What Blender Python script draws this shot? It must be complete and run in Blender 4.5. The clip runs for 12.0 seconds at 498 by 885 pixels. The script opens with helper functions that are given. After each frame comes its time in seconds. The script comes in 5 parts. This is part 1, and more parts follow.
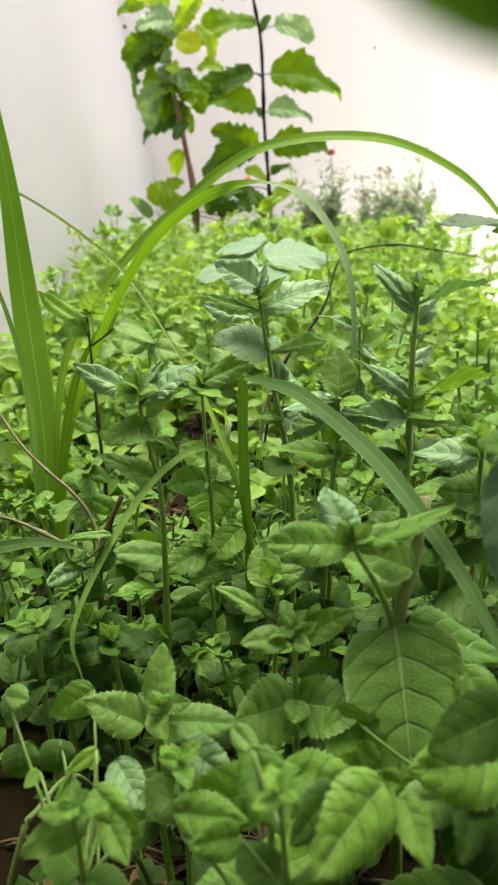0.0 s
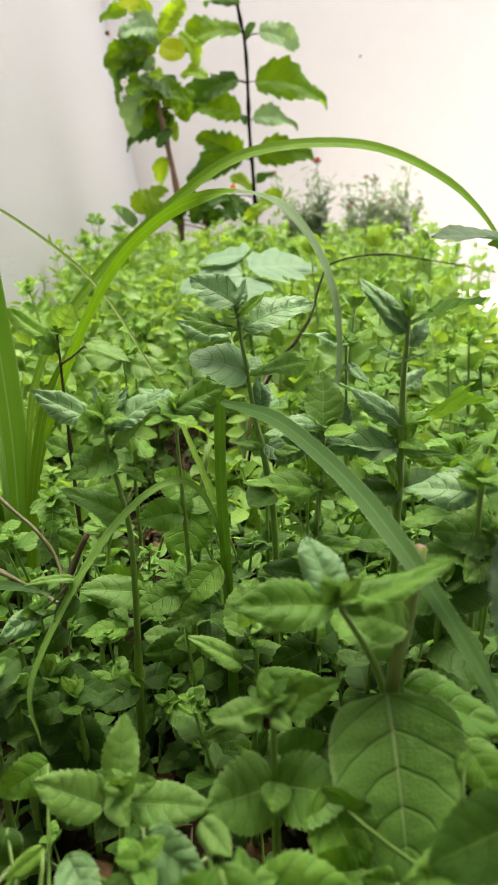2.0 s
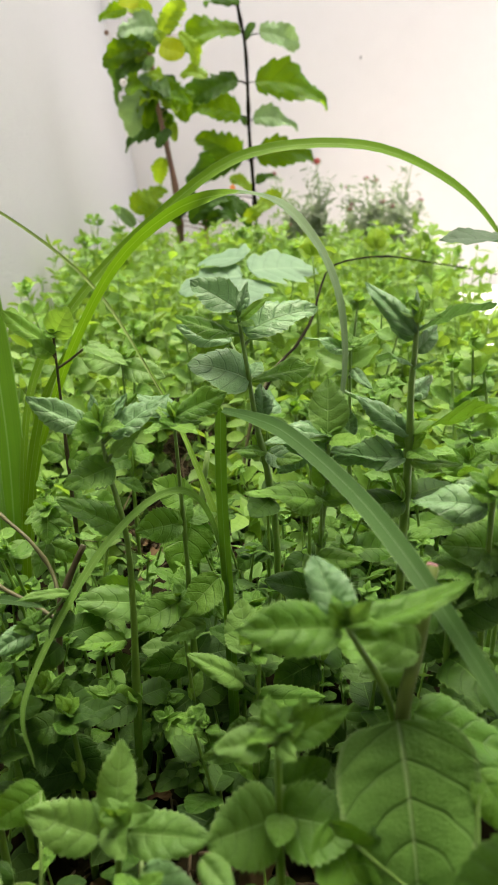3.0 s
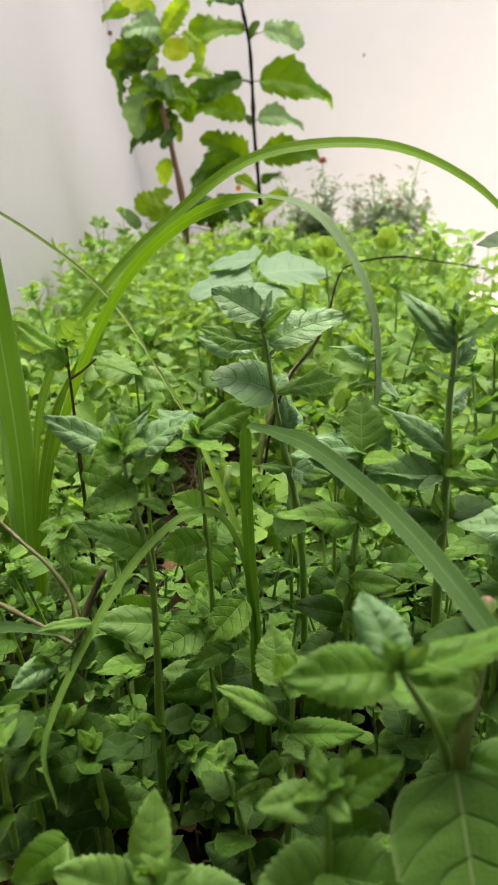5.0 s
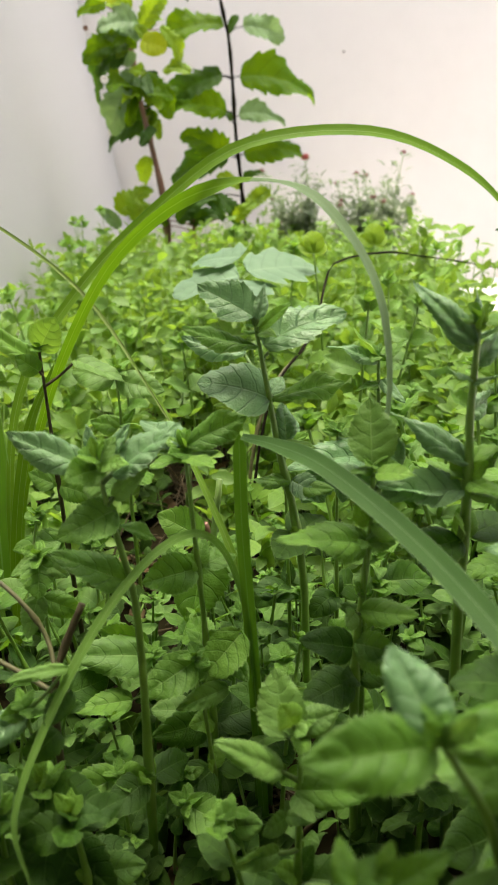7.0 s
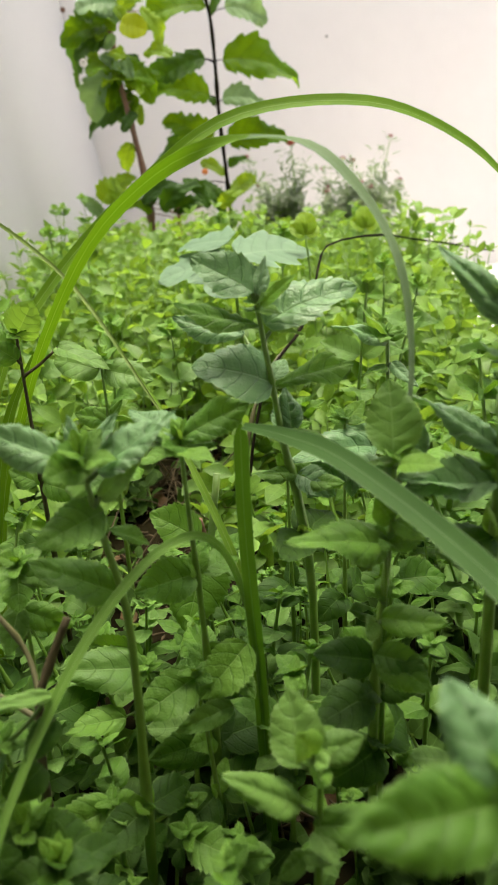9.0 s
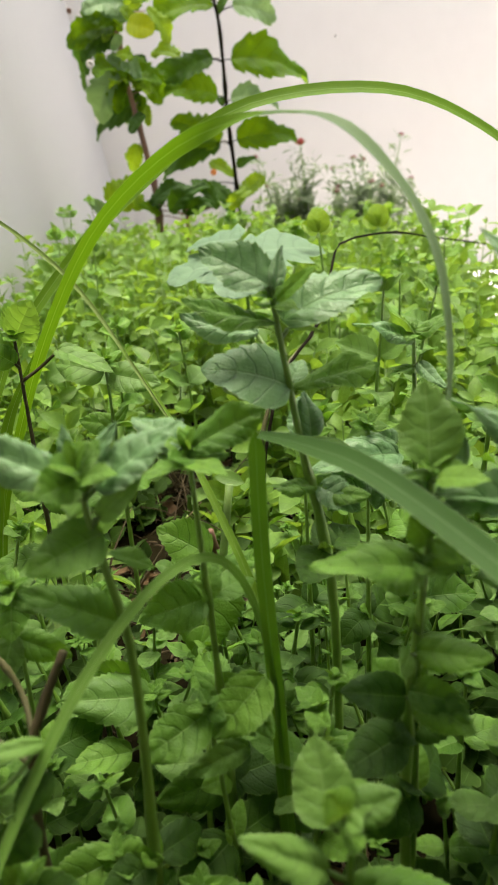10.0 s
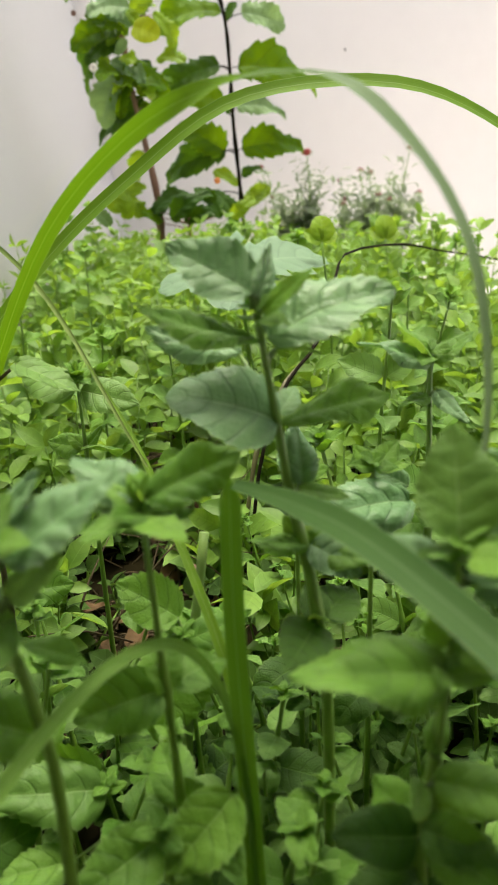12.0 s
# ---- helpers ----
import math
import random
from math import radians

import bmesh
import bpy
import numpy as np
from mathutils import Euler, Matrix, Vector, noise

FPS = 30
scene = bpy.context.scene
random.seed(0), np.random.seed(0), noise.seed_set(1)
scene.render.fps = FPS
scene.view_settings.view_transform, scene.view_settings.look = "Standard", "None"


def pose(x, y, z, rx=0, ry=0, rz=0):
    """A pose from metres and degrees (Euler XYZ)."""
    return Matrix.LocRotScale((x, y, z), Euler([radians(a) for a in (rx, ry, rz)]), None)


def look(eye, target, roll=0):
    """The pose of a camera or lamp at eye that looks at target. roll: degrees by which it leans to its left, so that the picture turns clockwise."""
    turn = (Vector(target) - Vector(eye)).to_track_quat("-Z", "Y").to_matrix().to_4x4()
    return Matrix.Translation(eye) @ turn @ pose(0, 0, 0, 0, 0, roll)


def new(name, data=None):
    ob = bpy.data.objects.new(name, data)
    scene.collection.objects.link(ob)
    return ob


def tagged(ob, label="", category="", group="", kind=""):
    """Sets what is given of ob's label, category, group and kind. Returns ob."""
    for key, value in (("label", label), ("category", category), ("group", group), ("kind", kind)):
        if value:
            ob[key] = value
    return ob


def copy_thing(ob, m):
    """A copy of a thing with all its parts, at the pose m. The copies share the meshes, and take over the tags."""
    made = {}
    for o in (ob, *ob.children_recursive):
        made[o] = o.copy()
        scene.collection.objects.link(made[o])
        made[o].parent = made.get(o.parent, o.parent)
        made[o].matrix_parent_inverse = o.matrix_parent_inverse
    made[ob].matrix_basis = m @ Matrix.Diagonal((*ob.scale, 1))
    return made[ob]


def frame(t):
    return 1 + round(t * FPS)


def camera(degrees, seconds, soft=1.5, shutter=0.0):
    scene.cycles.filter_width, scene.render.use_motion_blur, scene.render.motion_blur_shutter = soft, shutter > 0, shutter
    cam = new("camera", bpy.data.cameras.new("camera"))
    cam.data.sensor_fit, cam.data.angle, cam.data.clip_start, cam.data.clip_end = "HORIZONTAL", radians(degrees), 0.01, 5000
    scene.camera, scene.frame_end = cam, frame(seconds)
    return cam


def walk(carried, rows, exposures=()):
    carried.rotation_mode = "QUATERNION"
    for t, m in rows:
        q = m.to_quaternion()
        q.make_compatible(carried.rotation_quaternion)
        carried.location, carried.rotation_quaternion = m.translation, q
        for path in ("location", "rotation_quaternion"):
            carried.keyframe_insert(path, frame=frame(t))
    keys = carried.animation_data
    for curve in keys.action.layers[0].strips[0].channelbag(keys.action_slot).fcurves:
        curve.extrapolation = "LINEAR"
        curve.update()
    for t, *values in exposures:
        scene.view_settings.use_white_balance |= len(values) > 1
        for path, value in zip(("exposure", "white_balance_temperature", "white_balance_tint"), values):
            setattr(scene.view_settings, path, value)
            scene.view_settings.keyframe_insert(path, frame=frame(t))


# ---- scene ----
cam = camera(40.00, 12.0, soft=0.5)
PATH = [
    (0, (0.00000, 0.00000, 0.26000), (0.00000, 1.90211, -0.35803), -2.00),
    (0.5, (0.00040, 0.00898, 0.26115), (0.01257, 1.91253, -0.35233), -2.26),
    (1, (0.00136, 0.01687, 0.26114), (0.01888, 1.92417, -0.34046), -2.50),
    (1.5, (0.00382, 0.02388, 0.26107), (0.03055, 1.93265, -0.33548), -2.25),
    (2, (0.00536, 0.02818, 0.26167), (0.03889, 1.93586, -0.33802), -2.02),
    (2.5, (0.00571, 0.03239, 0.26180), (0.04230, 1.93905, -0.34097), -1.75),
    (3, (0.00410, 0.03823, 0.26218), (0.04294, 1.94646, -0.33544), -1.81),
    (5, (-0.00466, 0.05406, 0.26511), (0.02185, 1.96215, -0.33361), -2.46),
    (5.5, (-0.00724, 0.06683, 0.26454), (0.03011, 1.97697, -0.32703), -2.93),
    (6, (-0.00759, 0.07447, 0.26304), (0.04147, 1.98544, -0.32500), -3.05),
    (6.5, (-0.00777, 0.08066, 0.26166), (0.04776, 1.99128, -0.32692), -3.23),
    (7, (-0.00712, 0.08518, 0.26065), (0.06113, 1.99187, -0.33925), -3.17),
    (9, (-0.01108, 0.11130, 0.25216), (0.09053, 2.00857, -0.37236), -3.92),
    (9.5, (-0.01312, 0.12199, 0.24952), (0.07018, 2.01987, -0.37587), -4.50),
    (10, (-0.01150, 0.13413, 0.24713), (0.06120, 2.03603, -0.36729), -4.57),
    (10.5, (-0.00658, 0.14618, 0.24542), (0.05907, 2.05188, -0.35789), -4.20),
    (11, (-0.00108, 0.15794, 0.24398), (0.08671, 2.06582, -0.34957), -3.35),
    (11.5, (0.00077, 0.16918, 0.24287), (0.08832, 2.07797, -0.34777), -2.91),
    (12, (-0.00249, 0.17962, 0.24158), (0.06937, 2.09175, -0.34031), -3.20),
]
walk(cam, [(t, look(eye, target, roll)) for t, eye, target, roll in PATH],
     [(0, 1.4, 6700, 7), (1.0, 1.33, 6700, 7), (2.5, 1.22, 6700, 7), (6.5, 1.09, 6700, 7), (10.0, 1.05, 6700, 7), (12.0, 1.04, 6700, 7)])

cam.data.dof.use_dof = True
cam.data.dof.focus_distance = 0.35
cam.data.dof.aperture_fstop = 24.0

# ---- world and sun: bright overcast sky ----
world = bpy.data.worlds.new("sky")
scene.world = world
world.use_nodes = True
wn = world.node_tree
sky = wn.nodes.new("ShaderNodeTexSky")
sky.sky_type = "NISHITA"
sky.sun_disc = False
sky.sun_elevation = radians(84)
sky.sun_rotation = radians(60)
sky.air_density, sky.dust_density, sky.ozone_density = 0.7, 9.0, 0.3
wn.links.new(sky.outputs[0], wn.nodes["Background"].inputs[0])
wn.nodes["Background"].inputs[1].default_value = 0.15
sun = new("sun", bpy.data.lights.new("sun", "SUN"))
sun.data.energy, sun.data.angle, sun.data.color = 2.1, radians(35), (1.0, 0.95, 0.88)
sun.matrix_world = look((0.35, 0.2, 4.0), (0, 0, 0))


# ---- materials ----
def material(name):
    m = bpy.data.materials.new(name)
    m.use_nodes = True
    return m, m.node_tree.nodes, m.node_tree.links, m.node_tree.nodes["Principled BSDF"]


def nd(nodes, links, kind, settings=None, **inputs):
    n = nodes.new(kind)
    for k, v in (settings or {}).items():
        if k == "operation":
            n.operation = v
        elif k == "blend":
            n.data_type, n.blend_type = "RGBA", v
        elif k == "mode":
            n.feature = v
    for k, v in inputs.items():
        key = int(k[1:]) if k[0] == "i" and k[1:].isdigit() else k.replace("_", " ")
        if hasattr(v, "links"):
            links.new(v, n.inputs[key])
        else:
            n.inputs[key].default_value = v
    return n


def mth(nodes, links, op, a, b=0.0, c=0.0):
    return nd(nodes, links, "ShaderNodeMath", {"operation": op}, i0=a, i1=b, i2=c).outputs[0]


def mix(nodes, links, fac, a, b, blend="MIX"):
    n = nodes.new("ShaderNodeMix")
    n.data_type, n.blend_type = "RGBA", blend
    for key, v in ((0, fac), (6, a), (7, b)):
        if hasattr(v, "links"):
            links.new(v, n.inputs[key])
        else:
            n.inputs[key].default_value = v
    return n.outputs[2]


def leaf_material(name, dark, light, vein, through_colour, veins=5.0, rough=0.45, glow=0.35, relief=0.3, islands=False, grain=1.0, line=0.35, rib_line=0.7, spec=0.28):
    """A leaf: midrib, arching side veins and a fine net of small ones from its UV map, mottling at two scales, light that passes through."""
    m, n, l, bsdf = material(name)
    uv = nd(n, l, "ShaderNodeUVMap").outputs[0]
    sep = nd(n, l, "ShaderNodeSeparateXYZ", i0=uv).outputs
    geo = nd(n, l, "ShaderNodeNewGeometry")
    info = nd(n, l, "ShaderNodeObjectInfo")
    rnd = geo.outputs["Random Per Island"] if islands else info.outputs["Random"]
    across = mth(n, l, "ABSOLUTE", mth(n, l, "SUBTRACT", mth(n, l, "MULTIPLY", sep[0], 2.0), 1.0))
    taper = mth(n, l, "ADD", 16.0, mth(n, l, "MULTIPLY", sep[1], 16.0))
    rib = mth(n, l, "MAXIMUM", mth(n, l, "SUBTRACT", 1.0, mth(n, l, "MULTIPLY", across, taper)), 0.0)
    bend = mth(n, l, "ADD", mth(n, l, "MULTIPLY", across, 0.13), mth(n, l, "MULTIPLY", mth(n, l, "MULTIPLY", across, across), 0.11))
    phase = mth(n, l, "MULTIPLY", mth(n, l, "SUBTRACT", sep[1], bend), veins)
    wobble = nd(n, l, "ShaderNodeTexNoise", Vector=uv, Scale=5.0, Detail=1.0).outputs[0]
    phase = mth(n, l, "ADD", phase, mth(n, l, "MULTIPLY", mth(n, l, "SUBTRACT", wobble, 0.5), 0.22))
    off = mth(n, l, "ABSOLUTE", mth(n, l, "SUBTRACT", mth(n, l, "FRACT", phase), 0.5))
    off = mth(n, l, "SUBTRACT", 0.5, off)
    side = mth(n, l, "MAXIMUM", mth(n, l, "SUBTRACT", 1.0, mth(n, l, "MULTIPLY", off, 13.0)), 0.0)
    flat = nd(n, l, "ShaderNodeCombineXYZ", i0=mth(n, l, "MULTIPLY", sep[0], 0.62), i1=sep[1], i2=mth(n, l, "MULTIPLY", rnd, 9.0)).outputs[0]
    big = nd(n, l, "ShaderNodeTexNoise", Vector=geo.outputs["Position"], Scale=28.0, Detail=3.0).outputs[0]
    patch = nd(n, l, "ShaderNodeTexNoise", Vector=flat, Scale=3.2, Detail=3.0).outputs[0]
    fine = nd(n, l, "ShaderNodeTexNoise", Vector=flat, Scale=34.0 * grain, Detail=4.0).outputs[0]
    cell = nd(n, l, "ShaderNodeTexVoronoi", {"mode": "DISTANCE_TO_EDGE"}, Vector=flat, Scale=21.0 * grain).outputs[0]
    net = mth(n, l, "MAXIMUM", mth(n, l, "SUBTRACT", 1.0, mth(n, l, "MULTIPLY", cell, 9.0)), 0.0)
    tone = mth(n, l, "ADD", mth(n, l, "MULTIPLY", rnd, 0.62), mth(n, l, "MULTIPLY", mth(n, l, "SUBTRACT", big, 0.3), 0.7))
    tone = mth(n, l, "ADD", tone, mth(n, l, "MULTIPLY", mth(n, l, "SUBTRACT", patch, 0.5), 0.7))
    base = mix(n, l, tone, (*dark, 1), (*light, 1))
    base = mix(n, l, mth(n, l, "MULTIPLY", fine, 0.18), base, (*[c * 0.6 for c in dark], 1))
    groove = mth(n, l, "MAXIMUM", side, mth(n, l, "MULTIPLY", net, 0.09))
    base = mix(n, l, mth(n, l, "MULTIPLY", groove, line), base, (*[c * 0.5 for c in dark], 1))
    rim = mth(n, l, "MINIMUM", mth(n, l, "MAXIMUM", mth(n, l, "MULTIPLY", mth(n, l, "SUBTRACT", across, 0.91), 14.0), 0.0), 1.0)
    base = mix(n, l, mth(n, l, "MAXIMUM", mth(n, l, "MULTIPLY", rib, rib_line), mth(n, l, "MULTIPLY", rim, 0.45)), base, (*vein, 1))
    l.new(base, bsdf.inputs["Base Color"])
    l.new(mth(n, l, "ADD", rough - 0.08, mth(n, l, "MULTIPLY", fine, 0.2)), bsdf.inputs["Roughness"])
    bsdf.inputs["Specular IOR Level"].default_value = spec
    height = mth(n, l, "ADD", mth(n, l, "MULTIPLY", mth(n, l, "MINIMUM", cell, 0.25), 0.45), mth(n, l, "MULTIPLY", fine, 0.25))
    height = mth(n, l, "SUBTRACT", height, mth(n, l, "MULTIPLY", mth(n, l, "MAXIMUM", rib, side), 0.6))
    bump = nd(n, l, "ShaderNodeBump", Height=height, Strength=relief, Distance=0.0018)
    l.new(bump.outputs[0], bsdf.inputs["Normal"])
    tr = nd(n, l, "ShaderNodeBsdfTranslucent")
    glowing = mix(n, l, tone, (*[c * 0.7 for c in through_colour], 1), (*through_colour, 1))
    l.new(mix(n, l, mth(n, l, "MULTIPLY", groove, 0.5), glowing, (*[c * 0.5 for c in through_colour], 1)), tr.inputs[0])
    l.new(bump.outputs[0], tr.inputs[1])
    sh = nd(n, l, "ShaderNodeMixShader", i0=glow)
    l.new(bsdf.outputs[0], sh.inputs[1])
    l.new(tr.outputs[0], sh.inputs[2])
    l.new(sh.outputs[0], n["Material Output"].inputs[0])
    return m


MINT = leaf_material("mint_leaf", (0.066, 0.172, 0.016), (0.168, 0.34, 0.042), (0.24, 0.39, 0.11), (0.22, 0.46, 0.022), glow=0.32, relief=0.42, rough=0.46, spec=0.34, line=0.4)
# darker copy of the mint leaf; the shade low in the bed is in its colour
MINT_SHADED = leaf_material("shaded_mint_leaf", (0.021, 0.064, 0.006), (0.056, 0.13, 0.013), (0.13, 0.23, 0.045), (0.11, 0.26, 0.010), glow=0.26, relief=0.36, spec=0.2, rough=0.5, line=0.55)
MINT_LARGE = leaf_material("large_mint_leaf", (0.115, 0.245, 0.045), (0.175, 0.335, 0.07), (0.34, 0.46, 0.2), (0.14, 0.32, 0.03), glow=0.2, relief=0.38, line=0.55, rib_line=0.9, grain=1.6)
MINT_PALE = leaf_material("mint_leaf_pale", (0.095, 0.205, 0.036), (0.175, 0.325, 0.07), (0.28, 0.43, 0.14), (0.28, 0.5, 0.06), relief=0.32, line=0.32)
# wrinkled top leaves; the bluish base includes some of their sky sheen
MINT_DARK = leaf_material("mint_leaf_blue_green", (0.105, 0.235, 0.078), (0.195, 0.355, 0.14), (0.28, 0.43, 0.2), (0.18, 0.4, 0.05), rough=0.4, glow=0.2, relief=0.45, spec=0.5, line=0.52)
YOUNG = leaf_material("young_leaf", (0.12, 0.27, 0.032), (0.2, 0.38, 0.055), (0.3, 0.5, 0.12), (0.35, 0.6, 0.05), glow=0.4)
LIME = leaf_material("lime_leaf", (0.074, 0.165, 0.024), (0.255, 0.43, 0.075), (0.3, 0.5, 0.12), (0.36, 0.58, 0.045), islands=True, glow=0.4, relief=0.15)
# cover leaves coloured darker to carry the gloom under the canopy
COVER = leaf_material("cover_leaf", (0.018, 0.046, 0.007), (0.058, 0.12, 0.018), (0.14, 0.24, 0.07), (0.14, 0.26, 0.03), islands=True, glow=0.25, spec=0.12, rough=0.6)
SHRUB = leaf_material("shrub_leaf", (0.034, 0.1, 0.003), (0.11, 0.225, 0.008), (0.2, 0.31, 0.035), (0.29, 0.5, 0.006), glow=0.5, rough=0.5, spec=0.15, line=0.5)
SHRUB_DARK = leaf_material("dark_shrub_leaf", (0.016, 0.052, 0.005), (0.055, 0.13, 0.012), (0.09, 0.2, 0.04), (0.13, 0.28, 0.008), glow=0.3, rough=0.5, spec=0.18)
SHRUB_PALE = leaf_material("pale_shrub_leaf", (0.14, 0.25, 0.10), (0.22, 0.35, 0.16), (0.3, 0.42, 0.26), (0.3, 0.47, 0.12), glow=0.4, rough=0.5, spec=0.3)
SHRUB_LIME = leaf_material("lime_shrub_leaf", (0.13, 0.25, 0.012), (0.24, 0.39, 0.02), (0.32, 0.47, 0.06), (0.46, 0.66, 0.02), glow=0.5, rough=0.45, spec=0.3)
YELLOW = leaf_material("yellow_leaf", (0.24, 0.33, 0.004), (0.36, 0.42, 0.006), (0.4, 0.45, 0.03), (0.55, 0.6, 0.008), glow=0.45, rough=0.55, spec=0.12)
GOURD = leaf_material("gourd_leaf", (0.125, 0.22, 0.125), (0.175, 0.28, 0.165), (0.24, 0.35, 0.21), (0.26, 0.44, 0.16), glow=0.25, rough=0.6, relief=0.2)
GREY_LEAF = leaf_material("grey_leaf", (0.17, 0.22, 0.14), (0.34, 0.4, 0.29), (0.3, 0.36, 0.26), (0.4, 0.5, 0.28), islands=True, glow=0.45)
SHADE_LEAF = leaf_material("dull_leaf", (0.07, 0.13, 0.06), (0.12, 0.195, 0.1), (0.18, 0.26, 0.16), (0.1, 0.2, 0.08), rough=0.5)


def grass_material(name, dark, light):
    m, n, l, bsdf = material(name)
    uv = nd(n, l, "ShaderNodeUVMap").outputs[0]
    sep = nd(n, l, "ShaderNodeSeparateXYZ", i0=uv).outputs
    stripes = nd(n, l, "ShaderNodeTexNoise", Vector=nd(n, l, "ShaderNodeCombineXYZ", i0=mth(n, l, "MULTIPLY", sep[0], 26.0), i1=mth(n, l, "MULTIPLY", sep[1], 1.5)).outputs[0], Scale=1.0, Detail=2.0).outputs[0]
    spots = nd(n, l, "ShaderNodeTexNoise", Vector=nd(n, l, "ShaderNodeTexCoord").outputs["Object"], Scale=35.0, Detail=3.0).outputs[0]
    base = mix(n, l, stripes, (*dark, 1), (*light, 1))
    base = mix(n, l, mth(n, l, "MULTIPLY", spots, 0.35), base, (*[c * 0.6 for c in dark], 1))
    across = mth(n, l, "ABSOLUTE", mth(n, l, "SUBTRACT", mth(n, l, "MULTIPLY", sep[0], 2.0), 1.0))
    rim = mth(n, l, "MAXIMUM", mth(n, l, "GREATER_THAN", across, 0.93), mth(n, l, "LESS_THAN", across, 0.05))
    base = mix(n, l, mth(n, l, "MULTIPLY", rim, 0.5), base, (light[0] + 0.12, light[1] + 0.14, light[2] + 0.12, 1))
    l.new(base, bsdf.inputs["Base Color"])
    bsdf.inputs["Roughness"].default_value = 0.58
    bsdf.inputs["Specular IOR Level"].default_value = 0.14
    bump = nd(n, l, "ShaderNodeBump", Height=stripes, Strength=0.3, Distance=0.0008)
    l.new(bump.outputs[0], bsdf.inputs["Normal"])
    tr = nd(n, l, "ShaderNodeBsdfTranslucent")
    tr.inputs[0].default_value = (light[0] * 1.1, light[1] * 1.25, light[2] * 0.8, 1)
    sh = nd(n, l, "ShaderNodeMixShader", i0=0.3)
    l.new(bsdf.outputs[0], sh.inputs[1])
    l.new(tr.outputs[0], sh.inputs[2])
    l.new(sh.outputs[0], n["Material Output"].inputs[0])
    return m


GRASS = grass_material("grass_blade", (0.045, 0.12, 0.004), (0.165, 0.295, 0.012))
GRASS_GREY = grass_material("grass_blade_dull", (0.038, 0.098, 0.02), (0.088, 0.178, 0.048))
GRASS_UNDER = grass_material("grass_blade_underside", (0.12, 0.19, 0.085), (0.2, 0.29, 0.15))
GRASS_SOFT = grass_material("grass_blade_soft", (0.09, 0.2, 0.028), (0.18, 0.32, 0.06))
GRASS_PALE = grass_material("grass_stalk_pale", (0.13, 0.19, 0.045), (0.2, 0.28, 0.075))
GRASS_LIME = grass_material("grass_blade_lime", (0.085, 0.2, 0.012), (0.16, 0.32, 0.024))


def plain_material(name, a, b, scale, rough, bumpy=0.3, spec=0.5):
    m, n, l, bsdf = material(name)
    pos = nd(n, l, "ShaderNodeNewGeometry").outputs["Position"]
    one = nd(n, l, "ShaderNodeTexNoise", Vector=pos, Scale=scale, Detail=5.0).outputs[0]
    two = nd(n, l, "ShaderNodeTexNoise", Vector=pos, Scale=scale * 0.12, Detail=3.0).outputs[0]
    fac = mth(n, l, "ADD", mth(n, l, "MULTIPLY", one, 0.6), mth(n, l, "MULTIPLY", two, 0.5))
    l.new(mix(n, l, fac, (*a, 1), (*b, 1)), bsdf.inputs["Base Color"])
    bsdf.inputs["Roughness"].default_value = rough
    bsdf.inputs["Specular IOR Level"].default_value = spec
    l.new(nd(n, l, "ShaderNodeBump", Height=one, Strength=bumpy, Distance=0.002).outputs[0], bsdf.inputs["Normal"])
    return m


STEM = plain_material("green_stem", (0.12, 0.235, 0.026), (0.2, 0.345, 0.05), 180.0, 0.45)
STEM_MID = plain_material("leaf_stalk", (0.065, 0.135, 0.017), (0.115, 0.205, 0.032), 160.0, 0.5)
STEM_PALE = plain_material("pale_stem", (0.06, 0.11, 0.018), (0.105, 0.165, 0.034), 160.0, 0.5)
STEM_OLIVE = plain_material("olive_stem", (0.055, 0.09, 0.012), (0.11, 0.155, 0.026), 160.0, 0.55, 0.3, 0.2)
STEM_LIME = plain_material("light_green_stem", (0.11, 0.2, 0.035), (0.17, 0.28, 0.06), 160.0, 0.5)
STEM_PURPLE = plain_material("purple_stem", (0.036, 0.034, 0.012), (0.09, 0.07, 0.03), 160.0, 0.6, 0.3, 0.25)
STEM_TAN = plain_material("tan_stem", (0.066, 0.066, 0.02), (0.13, 0.125, 0.045), 140.0, 0.6)
STEM_RED = plain_material("red_brown_stem", (0.13, 0.06, 0.035), (0.22, 0.12, 0.075), 120.0, 0.6)
BARK_DARK = plain_material("dark_twig", (0.006, 0.005, 0.003), (0.018, 0.015, 0.008), 150.0, 0.9, 0.3, 0.05)
# dark soil, taken on to near black to include the shade between stems
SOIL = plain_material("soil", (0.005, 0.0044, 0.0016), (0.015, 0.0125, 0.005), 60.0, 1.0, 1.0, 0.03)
LITTER = plain_material("dry_litter", (0.03, 0.022, 0.011), (0.12, 0.09, 0.048), 70.0, 0.9, 0.6, 0.2)
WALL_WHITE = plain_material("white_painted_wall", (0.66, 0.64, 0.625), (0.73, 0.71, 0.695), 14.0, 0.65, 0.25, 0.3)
# base set well below the rear wall's, so it holds this wall's weaker light
WALL_DIMMED = plain_material("dimmed_textured_wall", (0.378, 0.387, 0.398), (0.43, 0.438, 0.45), 200.0, 0.5, 0.8, 0.4)
WALL_DULL = plain_material("dull_grey_surface", (0.16, 0.15, 0.14), (0.26, 0.25, 0.24), 12.0, 0.85, 0.5, 0.2)
PAVING = plain_material("pale_paving", (0.7, 0.69, 0.67), (0.8, 0.79, 0.77), 20.0, 0.6, 0.3, 0.4)
DEAD_LEAF = plain_material("dead_leaf", (0.045, 0.026, 0.012), (0.12, 0.075, 0.03), 90.0, 0.8, 0.6, 0.2)
